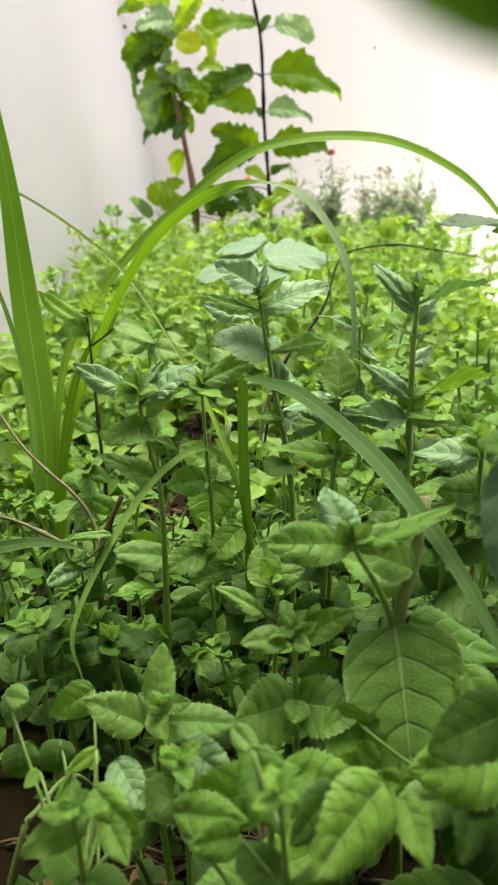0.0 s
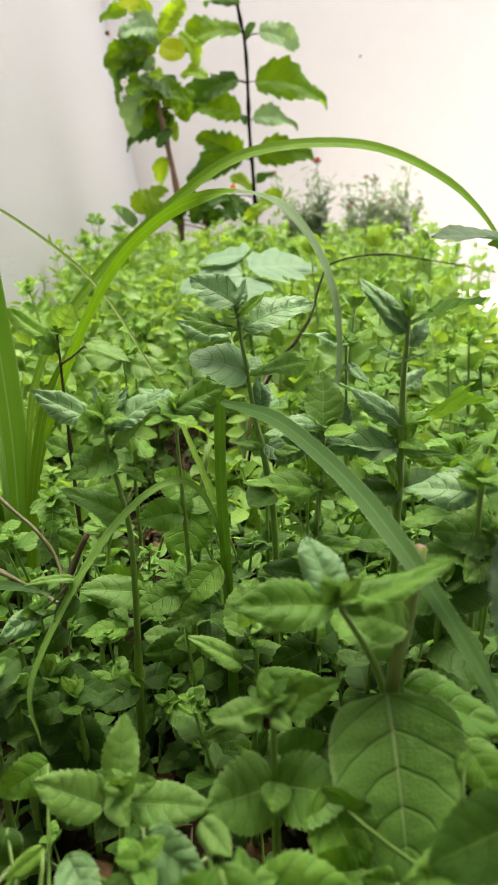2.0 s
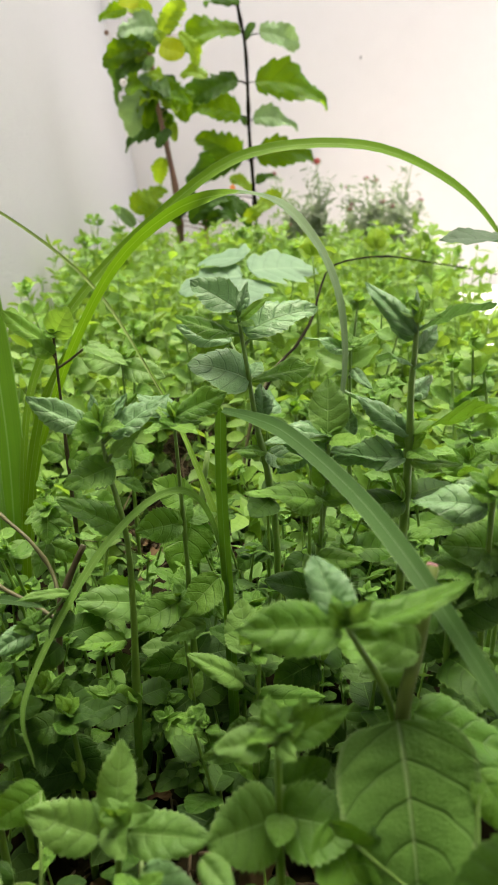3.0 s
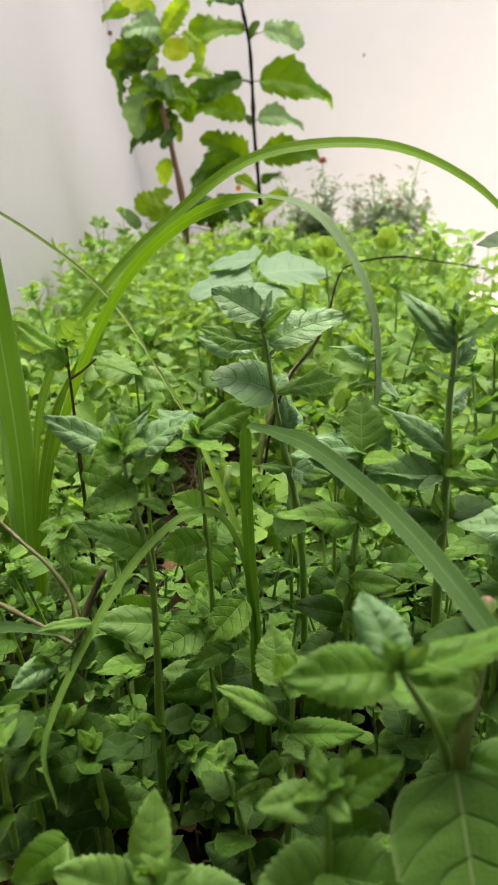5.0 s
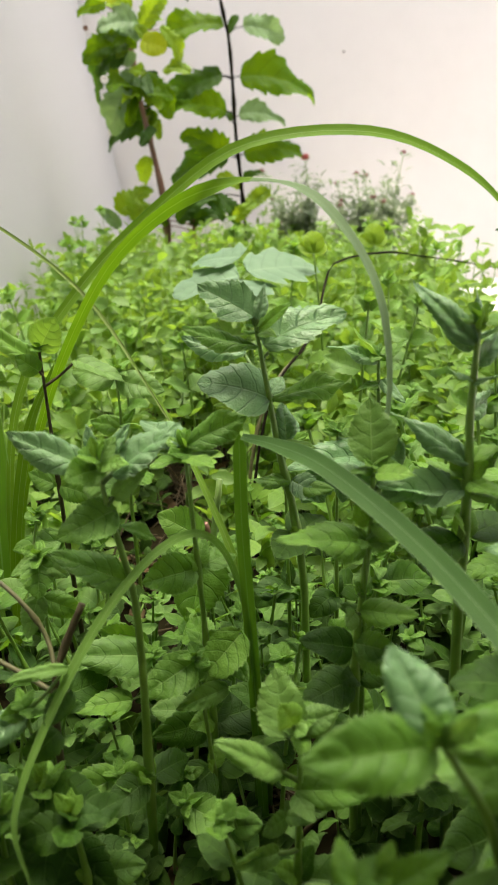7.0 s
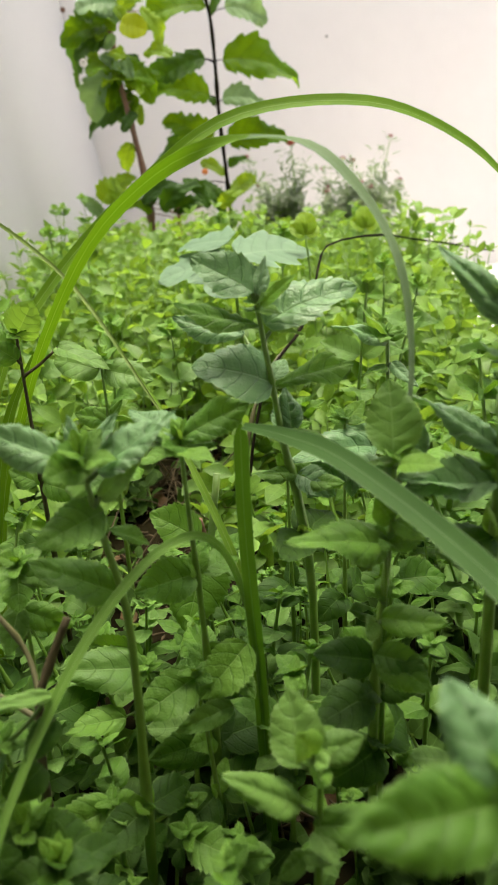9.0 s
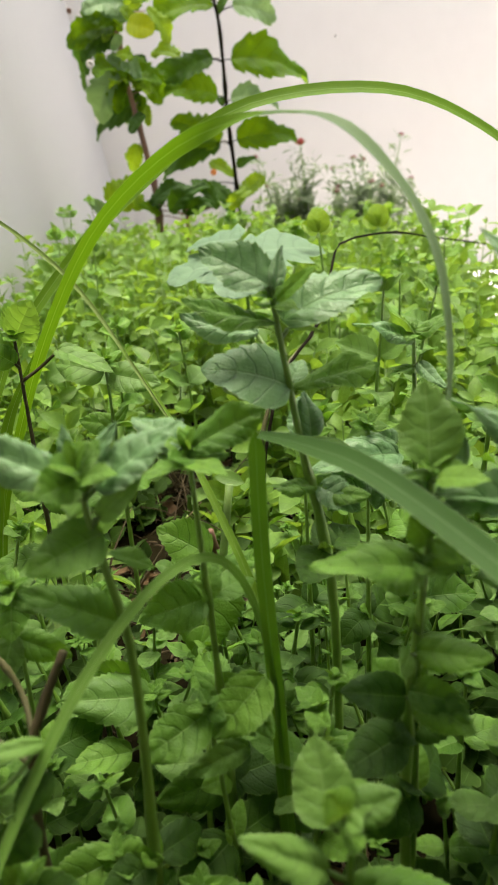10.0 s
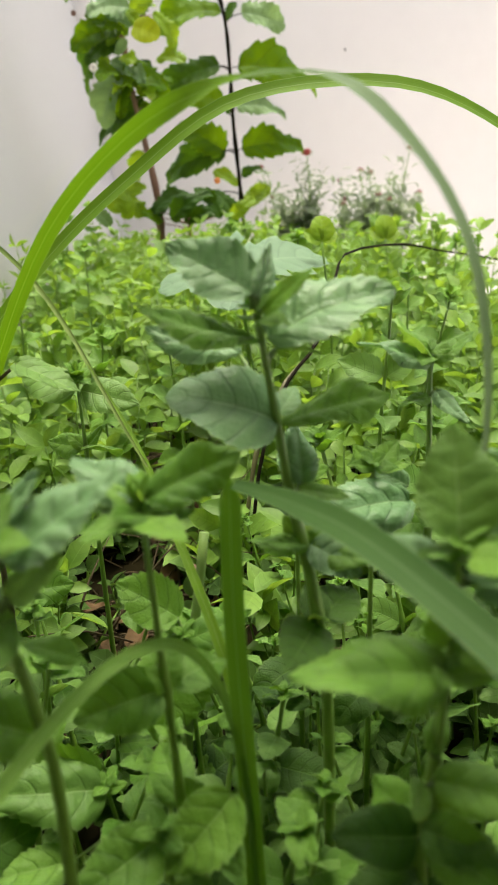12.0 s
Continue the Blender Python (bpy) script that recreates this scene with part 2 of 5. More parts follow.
PETAL_RED = plain_material("red_petal", (0.4, 0.04, 0.04), (0.55, 0.12, 0.1), 100.0, 0.5)
PETAL_DUSK = plain_material("faded_petal", (0.2, 0.085, 0.085), (0.34, 0.17, 0.16), 100.0, 0.6)
PETAL_WHITE = plain_material("white_petal", (0.7, 0.66, 0.6), (0.85, 0.82, 0.78), 100.0, 0.6)
PETAL_ORANGE = plain_material("orange_petal", (0.7, 0.2, 0.05), (0.85, 0.35, 0.1), 100.0, 0.6)


# ---- mesh helpers ----
def finish(bm, name, mat, smooth=True):
    me = bpy.data.meshes.new(name)
    bm.to_mesh(me)
    bm.free()
    me.materials.append(mat)
    if smooth:
        me.polygons.foreach_set("use_smooth", [True] * len(me.polygons))
    return me


def child(name, mesh, parent, m=None, label=""):
    ob = new(name, mesh)
    ob.parent = parent
    if m is not None:
        ob.matrix_basis = m
    return tagged(ob, label)


def box(bm, x0, x1, y0, y1, z0, z1):
    vs = [bm.verts.new((x, y, z)) for z in (z0, z1) for x, y in ((x0, y0), (x1, y0), (x1, y1), (x0, y1))]
    for f in ((0, 3, 2, 1), (4, 5, 6, 7), (0, 1, 5, 4), (1, 2, 6, 5), (2, 3, 7, 6), (3, 0, 4, 7)):
        bm.faces.new([vs[i] for i in f])
    return vs


def curve_points(ctrl, count):
    """Points along a smooth curve through the control points."""
    pts = [Vector(p) for p in ctrl]
    ext = [2 * pts[0] - pts[1], *pts, 2 * pts[-1] - pts[-2]]
    out = []
    for k in range(count + 1):
        f = k / count * (len(pts) - 1)
        i = min(int(f), len(pts) - 2)
        t = f - i
        a, b, c, d = ext[i:i + 4]
        out.append(0.5 * ((2 * b) + (c - a) * t + (2 * a - 5 * b + 4 * c - d) * t * t + (3 * b - a - 3 * c + d) * t ** 3))
    return out


def tube(bm, ctrl, r0, r1, sides=6, count=12, knots=()):
    """A tapered stem along a curve; knots: places along it, 0 to 1, that swell a little."""
    pts = curve_points(ctrl, count)
    rings = []
    for k, p in enumerate(pts):
        way = (pts[min(k + 1, count)] - pts[max(k - 1, 0)]).normalized()
        u = way.cross(Vector((0.31, 0.93, 0.17))).normalized()
        v = way.cross(u)
        s = k / count
        r = r0 + (r1 - r0) * s
        r *= 1 + 0.5 * max([0.0] + [1 - abs(s - q) * count for q in knots])
        rings.append([bm.verts.new(p + r * (math.cos(6.2832 * a / sides) * u + math.sin(6.2832 * a / sides) * v)) for a in range(sides)])
    for a, b in zip(rings, rings[1:]):
        for i in range(sides):
            bm.faces.new((a[i], a[(i + 1) % sides], b[(i + 1) % sides], b[i]))
    bm.faces.new(rings[0][::-1])
    bm.faces.new(rings[-1])


def stem_mesh(name, ctrl, r0, r1, mat, sides=6, count=12, knots=()):
    bm = bmesh.new()
    tube(bm, ctrl, r0, r1, sides, count, knots)
    return finish(bm, name, mat)


def leaf_shape(rng, n=36, m=5, width=0.56, teeth=9, bite=0.06, droop=0.5, fold=0.25, quilt=0.02, base=0.5, tip=0.75, wave=0.03, side_veins=5, twist=0.0, curl=0.0, lean=None):
    """Verts, faces and UVs of one leaf of length 1 along +y, its upper side towards +z: toothed rim, blisters between arching side veins."""
    peak = max((i / 200) ** base * (1 - i / 200) ** tip for i in range(201))
    ph = rng.uniform(0, 6.28)
    cut = [[rng.uniform(0.45, 1.25) for _ in range(teeth + 2)] for _ in (0, 1)]
    lean = rng.uniform(-0.05, 0.05) if lean is None else lean
    verts, uvs, faces = [], [], []
    y, z = 0.0, 0.0
    for i in range(n + 1):
        v = i / n
        ang = droop * (v - 0.25) + 0.12 * math.sin(5 * v + ph) * abs(droop)
        if i:
            y += math.cos(ang) / n
            z -= math.sin(ang) / n
        w = max(width * 0.5 * (v ** base) * ((1 - v) ** tip) / peak, 0.004)
        for j in range(-m, m + 1):
            u = j / m
            a = abs(u)
            edge = a ** 5
            step = v * teeth + (0.3 if j < 0 else 0.0)
            saw = step % 1.0
            tooth = cut[j > 0][int(step)] * (1.0 if 0.08 < v < 0.97 else 0.0)
            half = w * (1 + edge * bite * tooth * (2.0 * saw - 0.9)) * (1 + 0.04 * noise.noise((ph, v * 2.1, 2.0 + (j > 0))))
            vein = side_veins * (v - 0.13 * a - 0.11 * a * a)
            blister = abs(math.sin(math.pi * vein)) ** 0.7 * (1 - a ** 4) * min(1.0, a * 5)
            lift = fold * a * half + quilt * blister
            lift += quilt * 0.9 * noise.noise((u * half * 13 + ph, v * 13, ph)) * min(1.0, a * 4)
            lift += twist * u * half * v - curl * a ** 3 * half
            lift += wave * a * a * (u / (a + 0.001) * math.sin(ph + 6 * v) + 0.5 * math.cos(ph + 10 * v + u)) * min(1.0, 4 * (1 - v))
            verts.append((u * half + lean * v * v, y + math.sin(ang) * lift + 0.018 * edge * saw * tooth, z + math.cos(ang) * lift))
            uvs.append((0.5 + 0.5 * u, v))
    row = 2 * m + 1
    for i in range(n):
        for j in range(2 * m):
            a = i * row + j
            faces.append((a, a + 1, a + row + 1, a + row))
    return verts, faces, uvs


def leaf_mesh(name, mat, shape):
    verts, faces, uvs = shape
    me = bpy.data.meshes.new(name)
    me.from_pydata(verts, [], faces)
    layer = me.uv_layers.new(name="UVMap")
    for loop in me.loops:
        layer.data[loop.index].uv = uvs[loop.vertex_index]
    me.materials.append(mat)
    me.polygons.foreach_set("use_smooth", [True] * len(me.polygons))
    return me


def leaf_pose(at, az, el, length, face=None, roll=0.0):
    """The pose of a leaf from its base, the way it points (az: 0 to +x, 90 to +y; el: up), and the way that its upper side faces."""
    a, e = radians(az), radians(el)
    way = Vector((math.cos(e) * math.cos(a), math.cos(e) * math.sin(a), math.sin(e)))
    up = Vector(face) if face is not None else Vector((0, 0, 1))
    if face is None and el > 80:
        up = Vector((-math.cos(a), -math.sin(a), 0.2))
    nrm = (up - up.dot(way) * way).normalized()
    nrm = Matrix.Rotation(radians(roll), 3, way) @ nrm
    right = way.cross(nrm)
    m = Matrix((right, way, nrm)).transposed().to_4x4()
    return Matrix.Translation(at) @ m @ Matrix.Diagonal((length, length, length, 1))


# shared leaf meshes
rng = random.Random(5)
KINDS = (("mint", MINT), ("pale", MINT_PALE), ("dark", MINT_DARK), ("young", YOUNG), ("shaded", MINT_SHADED))
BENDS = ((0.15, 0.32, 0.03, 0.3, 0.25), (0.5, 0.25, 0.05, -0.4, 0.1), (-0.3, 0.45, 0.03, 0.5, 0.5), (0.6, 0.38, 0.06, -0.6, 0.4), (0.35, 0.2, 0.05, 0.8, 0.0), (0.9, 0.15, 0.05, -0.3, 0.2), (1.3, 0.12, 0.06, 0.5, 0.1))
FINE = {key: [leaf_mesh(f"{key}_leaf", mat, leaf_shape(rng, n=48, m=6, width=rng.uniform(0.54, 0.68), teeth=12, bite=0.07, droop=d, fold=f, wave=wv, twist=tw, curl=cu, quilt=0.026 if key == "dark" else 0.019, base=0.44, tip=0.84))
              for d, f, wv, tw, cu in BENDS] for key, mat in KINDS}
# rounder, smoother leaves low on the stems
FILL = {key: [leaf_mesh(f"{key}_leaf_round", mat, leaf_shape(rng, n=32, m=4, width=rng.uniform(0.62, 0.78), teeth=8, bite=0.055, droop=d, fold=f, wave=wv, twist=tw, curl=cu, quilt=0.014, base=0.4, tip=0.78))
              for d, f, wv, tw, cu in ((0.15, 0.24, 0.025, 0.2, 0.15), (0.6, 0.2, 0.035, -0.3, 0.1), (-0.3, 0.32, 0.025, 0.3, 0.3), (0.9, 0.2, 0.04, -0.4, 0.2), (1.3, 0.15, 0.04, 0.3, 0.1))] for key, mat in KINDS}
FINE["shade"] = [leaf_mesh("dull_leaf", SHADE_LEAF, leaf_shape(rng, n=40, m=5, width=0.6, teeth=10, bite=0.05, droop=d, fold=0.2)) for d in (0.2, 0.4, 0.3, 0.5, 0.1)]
FINE["shaded"] = FILL["shaded"]
FINE["blunt"] = FILL["dark"]
COARSE = {key: [leaf_mesh(f"{key}_leaf_small", mat, leaf_shape(rng, n=21, m=3, width=rng.uniform(0.6, 0.76), teeth=7, bite=0.08, droop=d, fold=f, wave=0.05, quilt=0.025, base=0.5, tip=0.95))
                for d, f in ((0.2, 0.3), (0.7, 0.2), (1.2, 0.1), (-0.4, 0.4))] for key, mat in KINDS}

# ---- the setting ----
def sheet(name, mat, x0, x1, y0, y1, nx, ny, height):
    bm = bmesh.new()
    g = [[bm.verts.new((x0 + (x1 - x0) * i / nx, y0 + (y1 - y0) * j / ny, height(x0 + (x1 - x0) * i / nx, y0 + (y1 - y0) * j / ny))) for i in range(nx + 1)] for j in range(ny + 1)]
    for j in range(ny):
        for i in range(nx):
            bm.faces.new((g[j][i], g[j][i + 1], g[j + 1][i + 1], g[j + 1][i]))
    return new(name, finish(bm, name, mat))


def soil_height(x, y):
    near = max(0.0, 1 - max(abs(x) - 0.6, abs(y - 1.0) - 1.6, 0.0) * 2)
    return near * (0.010 * noise.noise((x * 9, y * 9, 0.3)) + 0.006 * noise.noise((x * 40, y * 40, 1.7)) + 0.004 * noise.noise((x * 110, y * 110, 4.1)))


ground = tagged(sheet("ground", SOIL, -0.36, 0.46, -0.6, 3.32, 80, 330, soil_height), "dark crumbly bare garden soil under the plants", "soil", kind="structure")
bm = bmesh.new()
box(bm, 0.458, 0.53, -2.0, 3.31, -0.03, 0.018)
bmesh.ops.bevel(bm, geom=[e for e in bm.edges], offset=0.006, segments=3, affect="EDGES")
tagged(new("kerb", finish(bm, "kerb", PAVING, False)), "pale concrete kerb along the garden bed", "kerb", kind="structure")
bm = bmesh.new()
box(bm, -60, 60, -60, 60, -0.3, -0.03)
tagged(new("pavement", finish(bm, "pavement", PAVING, False)), "pale concrete paving round the garden bed", "paving", kind="structure")

# left wall: leans slightly outwards, ends at the corner with the back wall
bm = bmesh.new()
WX, LEAN = -0.325, 0.135
vs = box(bm, WX - 0.16, WX, -3.0, 3.32, -0.03, 1.5)
for v in vs:
    v.co.x -= LEAN * (v.co.z + 0.03)
bmesh.ops.bevel(bm, geom=[e for e in bm.edges], offset=0.012, segments=3, affect="EDGES")
tagged(new("wall_left", finish(bm, "wall_left", WALL_DIMMED, False)), "white painted wall with fine stippled texture, dimmer light in its colour", "wall", kind="structure")
bm = bmesh.new()
box(bm, -3.0, 4.0, 3.33, 3.5, -0.03, 2.4)
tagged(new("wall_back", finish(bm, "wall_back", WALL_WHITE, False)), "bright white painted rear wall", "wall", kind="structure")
bm = bmesh.new()
box(bm, -0.30, 4.0, 3.325, 3.332, -0.03, 0.373)
bmesh.ops.bevel(bm, geom=[e for e in bm.edges], offset=0.002, segments=2, affect="EDGES")
tagged(new("plinth", finish(bm, "plinth", WALL_WHITE, False)), "low white plaster plinth along the rear wall", "plinth", kind="structure")


# unseen wall added behind the camera; it keeps sky light off the near plants
bm = bmesh.new()
box(bm, -3.0, 4.0, -0.60, -0.45, -0.03, 2.3)
tagged(new("wall_front", finish(bm, "wall_front", WALL_DULL, False)), "plain grey wall added out of view to block light", "wall", kind="structure")
# overhead slab, never in view, added to dim the front of the bed
bm = bmesh.new()
box(bm, -3.0, 4.0, -0.60, 0.13, 2.3, 2.4)
tagged(new("eave", finish(bm, "eave", WALL_DULL, False)), "plain grey slab added out of view to shade the front", "eave", kind="structure")

# ---- plants ----
GROUP_MINT = "mint plants in the bed"


def mint(ctrl, nodes, r=0.0016, key="mint", stem=STEM, name="mint_plant", label="", meshes=None, top=True, seed=0, face=(0, -0.5, 1), group=GROUP_MINT, category="mint plant", axils=True, leaves=()):
    """A mint shoot: a stem along ctrl, and leaf pairs at nodes (s, az, length, el_a, el_b[, key])."""
    rg = random.Random(seed)
    meshes = meshes or FINE
    root = Vector(ctrl[0])
    plant = new(name)
    plant.location = root
    tagged(plant, label or "green mint shoot with paired toothed leaves", category, group)
    rel = [Vector(p) - root for p in ctrl]
    pts = curve_points(rel, 60)
    child("stem", stem_mesh("stem", rel, r * 1.15, r * 0.5, stem, 6, 16, [q[0] for q in nodes]), plant)
    for q in nodes:
        s, az, length, ea, eb = q[:5]
        kk = q[5] if len(q) > 5 else key
        p = pts[min(60, int(s * 60))]
        for side, el in ((0, ea), (180, eb)):
            if el is None:
                continue
            a = az + side + rg.uniform(-8, 8)
            size = length * rg.uniform(0.8, 1.02)
            at = p + Vector((math.cos(radians(a)), math.sin(radians(a)), 0)) * r
            child("leaf", rg.choice(meshes[kk]), plant, leaf_pose(at, a, el, size, Vector(face) + Vector((rg.uniform(-.35, .35), rg.uniform(-.35, .35), 0)), rg.uniform(-18, 18)))
        if s < 0.93 and axils:
            for side in (0, 180):
                child("leaf", rg.choice(meshes["young" if rg.random() < 0.4 else kk]), plant, leaf_pose(p, az + side + rg.uniform(20, 50), rg.uniform(35, 65), length * rg.uniform(0.35, 0.6), (0, -0.6, 1), rg.uniform(-25, 25)))
    for base, tip, look_to, kk, broad in leaves:
        way = Vector(tip) - Vector(base)
        az, el = math.degrees(math.atan2(way.y, way.x)), math.degrees(math.asin(way.z / way.length))
        m = leaf_pose(Vector(base) - root, az, el, way.length * 1.06, look_to)
        child("leaf", meshes[kk][rg.randrange(5)], plant, m @ Matrix.Diagonal((broad, 1, 1, 1)))
        base = Vector(base) - root
        node = min(pts, key=lambda q: (q - base + Vector((0, 0, 0.5 * (q - base).length))).length)
        if (node - base).length > 0.003:
            child("petiole", stem_mesh("petiole", [node, (node + base) * 0.5 + Vector((0, 0, -0.05 * (node - base).length)), base + way * 0.03], r * 0.6, r * 0.45, STEM_MID if stem is STEM else stem, 5, 6), plant)
    p = pts[60]
    a0 = rg.uniform(0, 180)
    for k in range(5 if top else 3):
        for side in (0, 180):
            size = ((0.0135 if top else 0.009) - 0.0018 * k) * (1 if r > 0.001 else 0.8)
            at = p + Vector((0, 0, 0.0012 * k))
            child("leaf", rg.choice(meshes["young" if k > 2 else "mint" if key == "dark" else key]), plant, leaf_pose(at, a0 + 90 * k + side + rg.uniform(-14, 14), 12 + 15 * k + rg.uniform(-10, 10), size * rg.uniform(0.85, 1.15), (0, -0.5, 1), rg.uniform(-15, 15)))
    return plant


def auto_nodes(rg, count, lmax, first=0.15, last=0.97, keys=("mint",)):
    out = []
    az = rg.uniform(0, 180)
    for k in range(count):
        f = k / max(count - 1, 1)
        size = lmax * (0.75 + 0.5 * f if f < 0.5 else 1.0 - 0.9 * (f - 0.5)) * rg.uniform(0.85, 1.1)
        el = -8 + 45 * f
        out.append((first + (last - first) * f ** 0.85, az, size, el + rg.uniform(-25, 20), el + rg.uniform(-25, 20), rg.choice(keys)))
        az += 90 + rg.uniform(-15, 15)
    return out


# base, tip, facing, kind and breadth of the larger single leaves of each shoot
LEAVES = {}
LEAVES["m1"] = [
    ((0.0070, 0.3500, 0.2275), (-0.0130, 0.3580, 0.2405), (-0.3, -0.5, 1.05), "dark", 0.9),
    ((0.0080, 0.3500, 0.2265), (0.0136, 0.3560, 0.2393), (0.3, -1, 0.2), "dark", 0.62),
    ((0.0089, 0.3480, 0.2232), (0.0200, 0.3440, 0.2332), (-0.3, -1, 0.3), "young", 0.62),
    ((0.0102, 0.3500, 0.2163), (0.0424, 0.3540, 0.2287), (-0.15, -0.54, 1.05), "dark", 0.86),
    ((0.0081, 0.3500, 0.2153), (-0.0199, 0.3460, 0.2237), (0, -0.12, 1), "mint", 0.55),
    ((0.0039, 0.3700, 0.2097), (-0.0215, 0.3780, 0.2158), (0, -0.43, 1.05), "dark", 0.74),
    ((0.0116, 0.3500, 0.1947), (-0.0125, 0.3440, 0.2093), (0.1, -0.72, 1.0), "blunt", 1.26),
    ((0.0126, 0.3500, 0.1934), (0.0400, 0.3540, 0.2025), (0.1, -0.15, 1), "mint", 0.6),
    ((0.0123, 0.3560, 0.1951), (0.0176, 0.3620, 0.2013), (0.2, -1, 0.5), "dark", 1.1),
    ((0.0175, 0.3500, 0.1771), (0.0181, 0.3560, 0.1918), (0.1, -1, 0.2), "dark", 0.95),
    ((0.0117, 0.3520, 0.2133), (0.0238, 0.3540, 0.2121), (0, -0.3, 1), "pale", 0.45),
    ((0.0163, 0.3480, 0.1766), (0.0280, 0.3420, 0.1762), (0, -0.7, 1), "pale", 0.7),
    ((0.0182, 0.3500, 0.1597), (0.0073, 0.3420, 0.1655), (0, -0.8, 1), "mint", 0.8),
    ((0.0193, 0.3500, 0.1596), (0.0309, 0.3420, 0.1534), (0.2, -0.72, 0.73), "dark", 1.08),
]
LEAVES["m2"] = [
    ((0.0738, 0.2970, 0.2218), (0.0567, 0.3030, 0.2415), (-0.6, -0.54, 0.63), "dark", 0.49),
    ((0.0733, 0.2980, 0.2196), (0.0648, 0.3030, 0.2291), (-0.3, -1, 0.4), "dark", 0.7),
    ((0.0742, 0.2970, 0.2276), (0.0758, 0.3000, 0.2384), (0.3, -1, 0.3), "dark", 0.7),
    ((0.0742, 0.2950, 0.2264), (0.0758, 0.2930, 0.2349), (0.2, -1, 0.3), "young", 0.75),
    ((0.0751, 0.2970, 0.2227), (0.1029, 0.2990, 0.2336), (0, -0.11, 1.05), "dark", 0.44),
    ((0.0748, 0.2980, 0.2151), (0.0859, 0.3050, 0.2233), (0.3, -1, 0.35), "dark", 0.7),
    ((0.0728, 0.2970, 0.2092), (0.0597, 0.2930, 0.2168), (-0.1, -0.22, 1.05), "dark", 0.53),
    ((0.0735, 0.2970, 0.2088), (0.0810, 0.2910, 0.2123), (0.1, -0.5, 0.95), "dark", 0.71),
    ((0.0728, 0.2970, 0.1815), (0.0493, 0.3050, 0.2021), (-0.2, -0.5, 0.95), "dark", 0.55),
    ((0.0744, 0.2970, 0.1814), (0.1090, 0.3010, 0.1928), (0, -0.15, 1), "mint", 0.45),
    ((0.0716, 0.2970, 0.1720), (0.0446, 0.2910, 0.1765), (0, -0.43, 1.05), "dark", 0.62),
    ((0.0739, 0.2970, 0.1710), (0.0929, 0.2930, 0.1692), (0, -0.6, 1), "pale", 0.62),
    ((0.0759, 0.3070, 0.1956), (0.0895, 0.3170, 0.1995), (0.2, -1, 0.4), "dark", 0.74),
]
LEAVES["m3"] = [
    ((0.0405, 0.2960, 0.1841), (0.0421, 0.3030, 0.2038), (0, -1, 0.35), "pale", 1.1),
    ((0.0502, 0.3020, 0.1804), (0.0511, 0.3080, 0.1900), (0.2, -1, 0.3), "dark", 1.1),
    ((0.0411, 0.2920, 0.1822), (0.0507, 0.2840, 0.1848), (0, -0.8, 0.9), "young", 1.1),
    ((0.0418, 0.2960, 0.1766), (0.0622, 0.2920, 0.1741), (0, -0.6, 1), "dark", 0.6),
    ((0.0399, 0.2960, 0.1768), (0.0262, 0.3020, 0.1861), (0, -0.7, 1), "dark", 0.75),
    ((0.0399, 0.2960, 0.1630), (0.0349, 0.2920, 0.1714), (0, -1, 0.4), "mint", 1.1),
    ((0.0412, 0.2960, 0.1629), (0.0468, 0.2860, 0.1619), (0, -0.9, 0.8), "mint", 0.9),
]
LEAVES["m4"] = [
    ((-0.0506, 0.2980, 0.1883), (-0.0749, 0.2960, 0.2014), (-0.1, -0.43, 1.05), "dark", 0.74),
    ((-0.0451, 0.2980, 0.1858), (-0.0227, 0.3020, 0.2000), (0.1, -0.5, 1.05), "dark", 0.82),
    ((-0.0492, 0.2980, 0.1892), (-0.0531, 0.3040, 0.2011), (-0.2, -1, 0.4), "dark", 0.7),
    ((-0.0487, 0.2980, 0.1896), (-0.0388, 0.3060, 0.1996), (0.2, -1, 0.5), "dark", 0.62),
    ((-0.0479, 0.2960, 0.1893), (-0.0526, 0.2900, 0.1961), (0, -0.7, 1), "young", 0.8),
    ((-0.0453, 0.2980, 0.1778), (-0.0332, 0.2940, 0.1888), (0.3, -0.9, 0.5), "pale", 0.6),
    ((-0.0448, 0.2980, 0.1735), (-0.0620, 0.2880, 0.1689), (-0.1, -1, 0.6), "mint", 1.05),
    ((-0.0444, 0.2980, 0.1464), (-0.0659, 0.2920, 0.1613), (0, -0.85, 0.9), "mint", 0.72),
    ((-0.0445, 0.2980, 0.1672), (-0.0331, 0.3020, 0.1608), (0, -0.3, 1), "mint", 0.5),
    ((-0.0497, 0.3060, 0.1792), (-0.0594, 0.3140, 0.1758), (0, -1, 0.4), "pale", 1.0),
]
LEAVES["m4b"] = [
    ((-0.021, 0.323, 0.186), (-0.001, 0.322, 0.197), (0, -0.8, 1), "mint", 0.9),
    ((-0.023, 0.324, 0.186), (-0.037, 0.333, 0.196), (0, -0.8, 1), "dark", 1),
    ((-0.023, 0.321, 0.183), (-0.012, 0.31, 0.183), (0, -0.6, 1), "young", 1),
    ((-0.023, 0.322, 0.182), (-0.033, 0.312, 0.183), (0, -0.5, 1), "mint", 1),
]
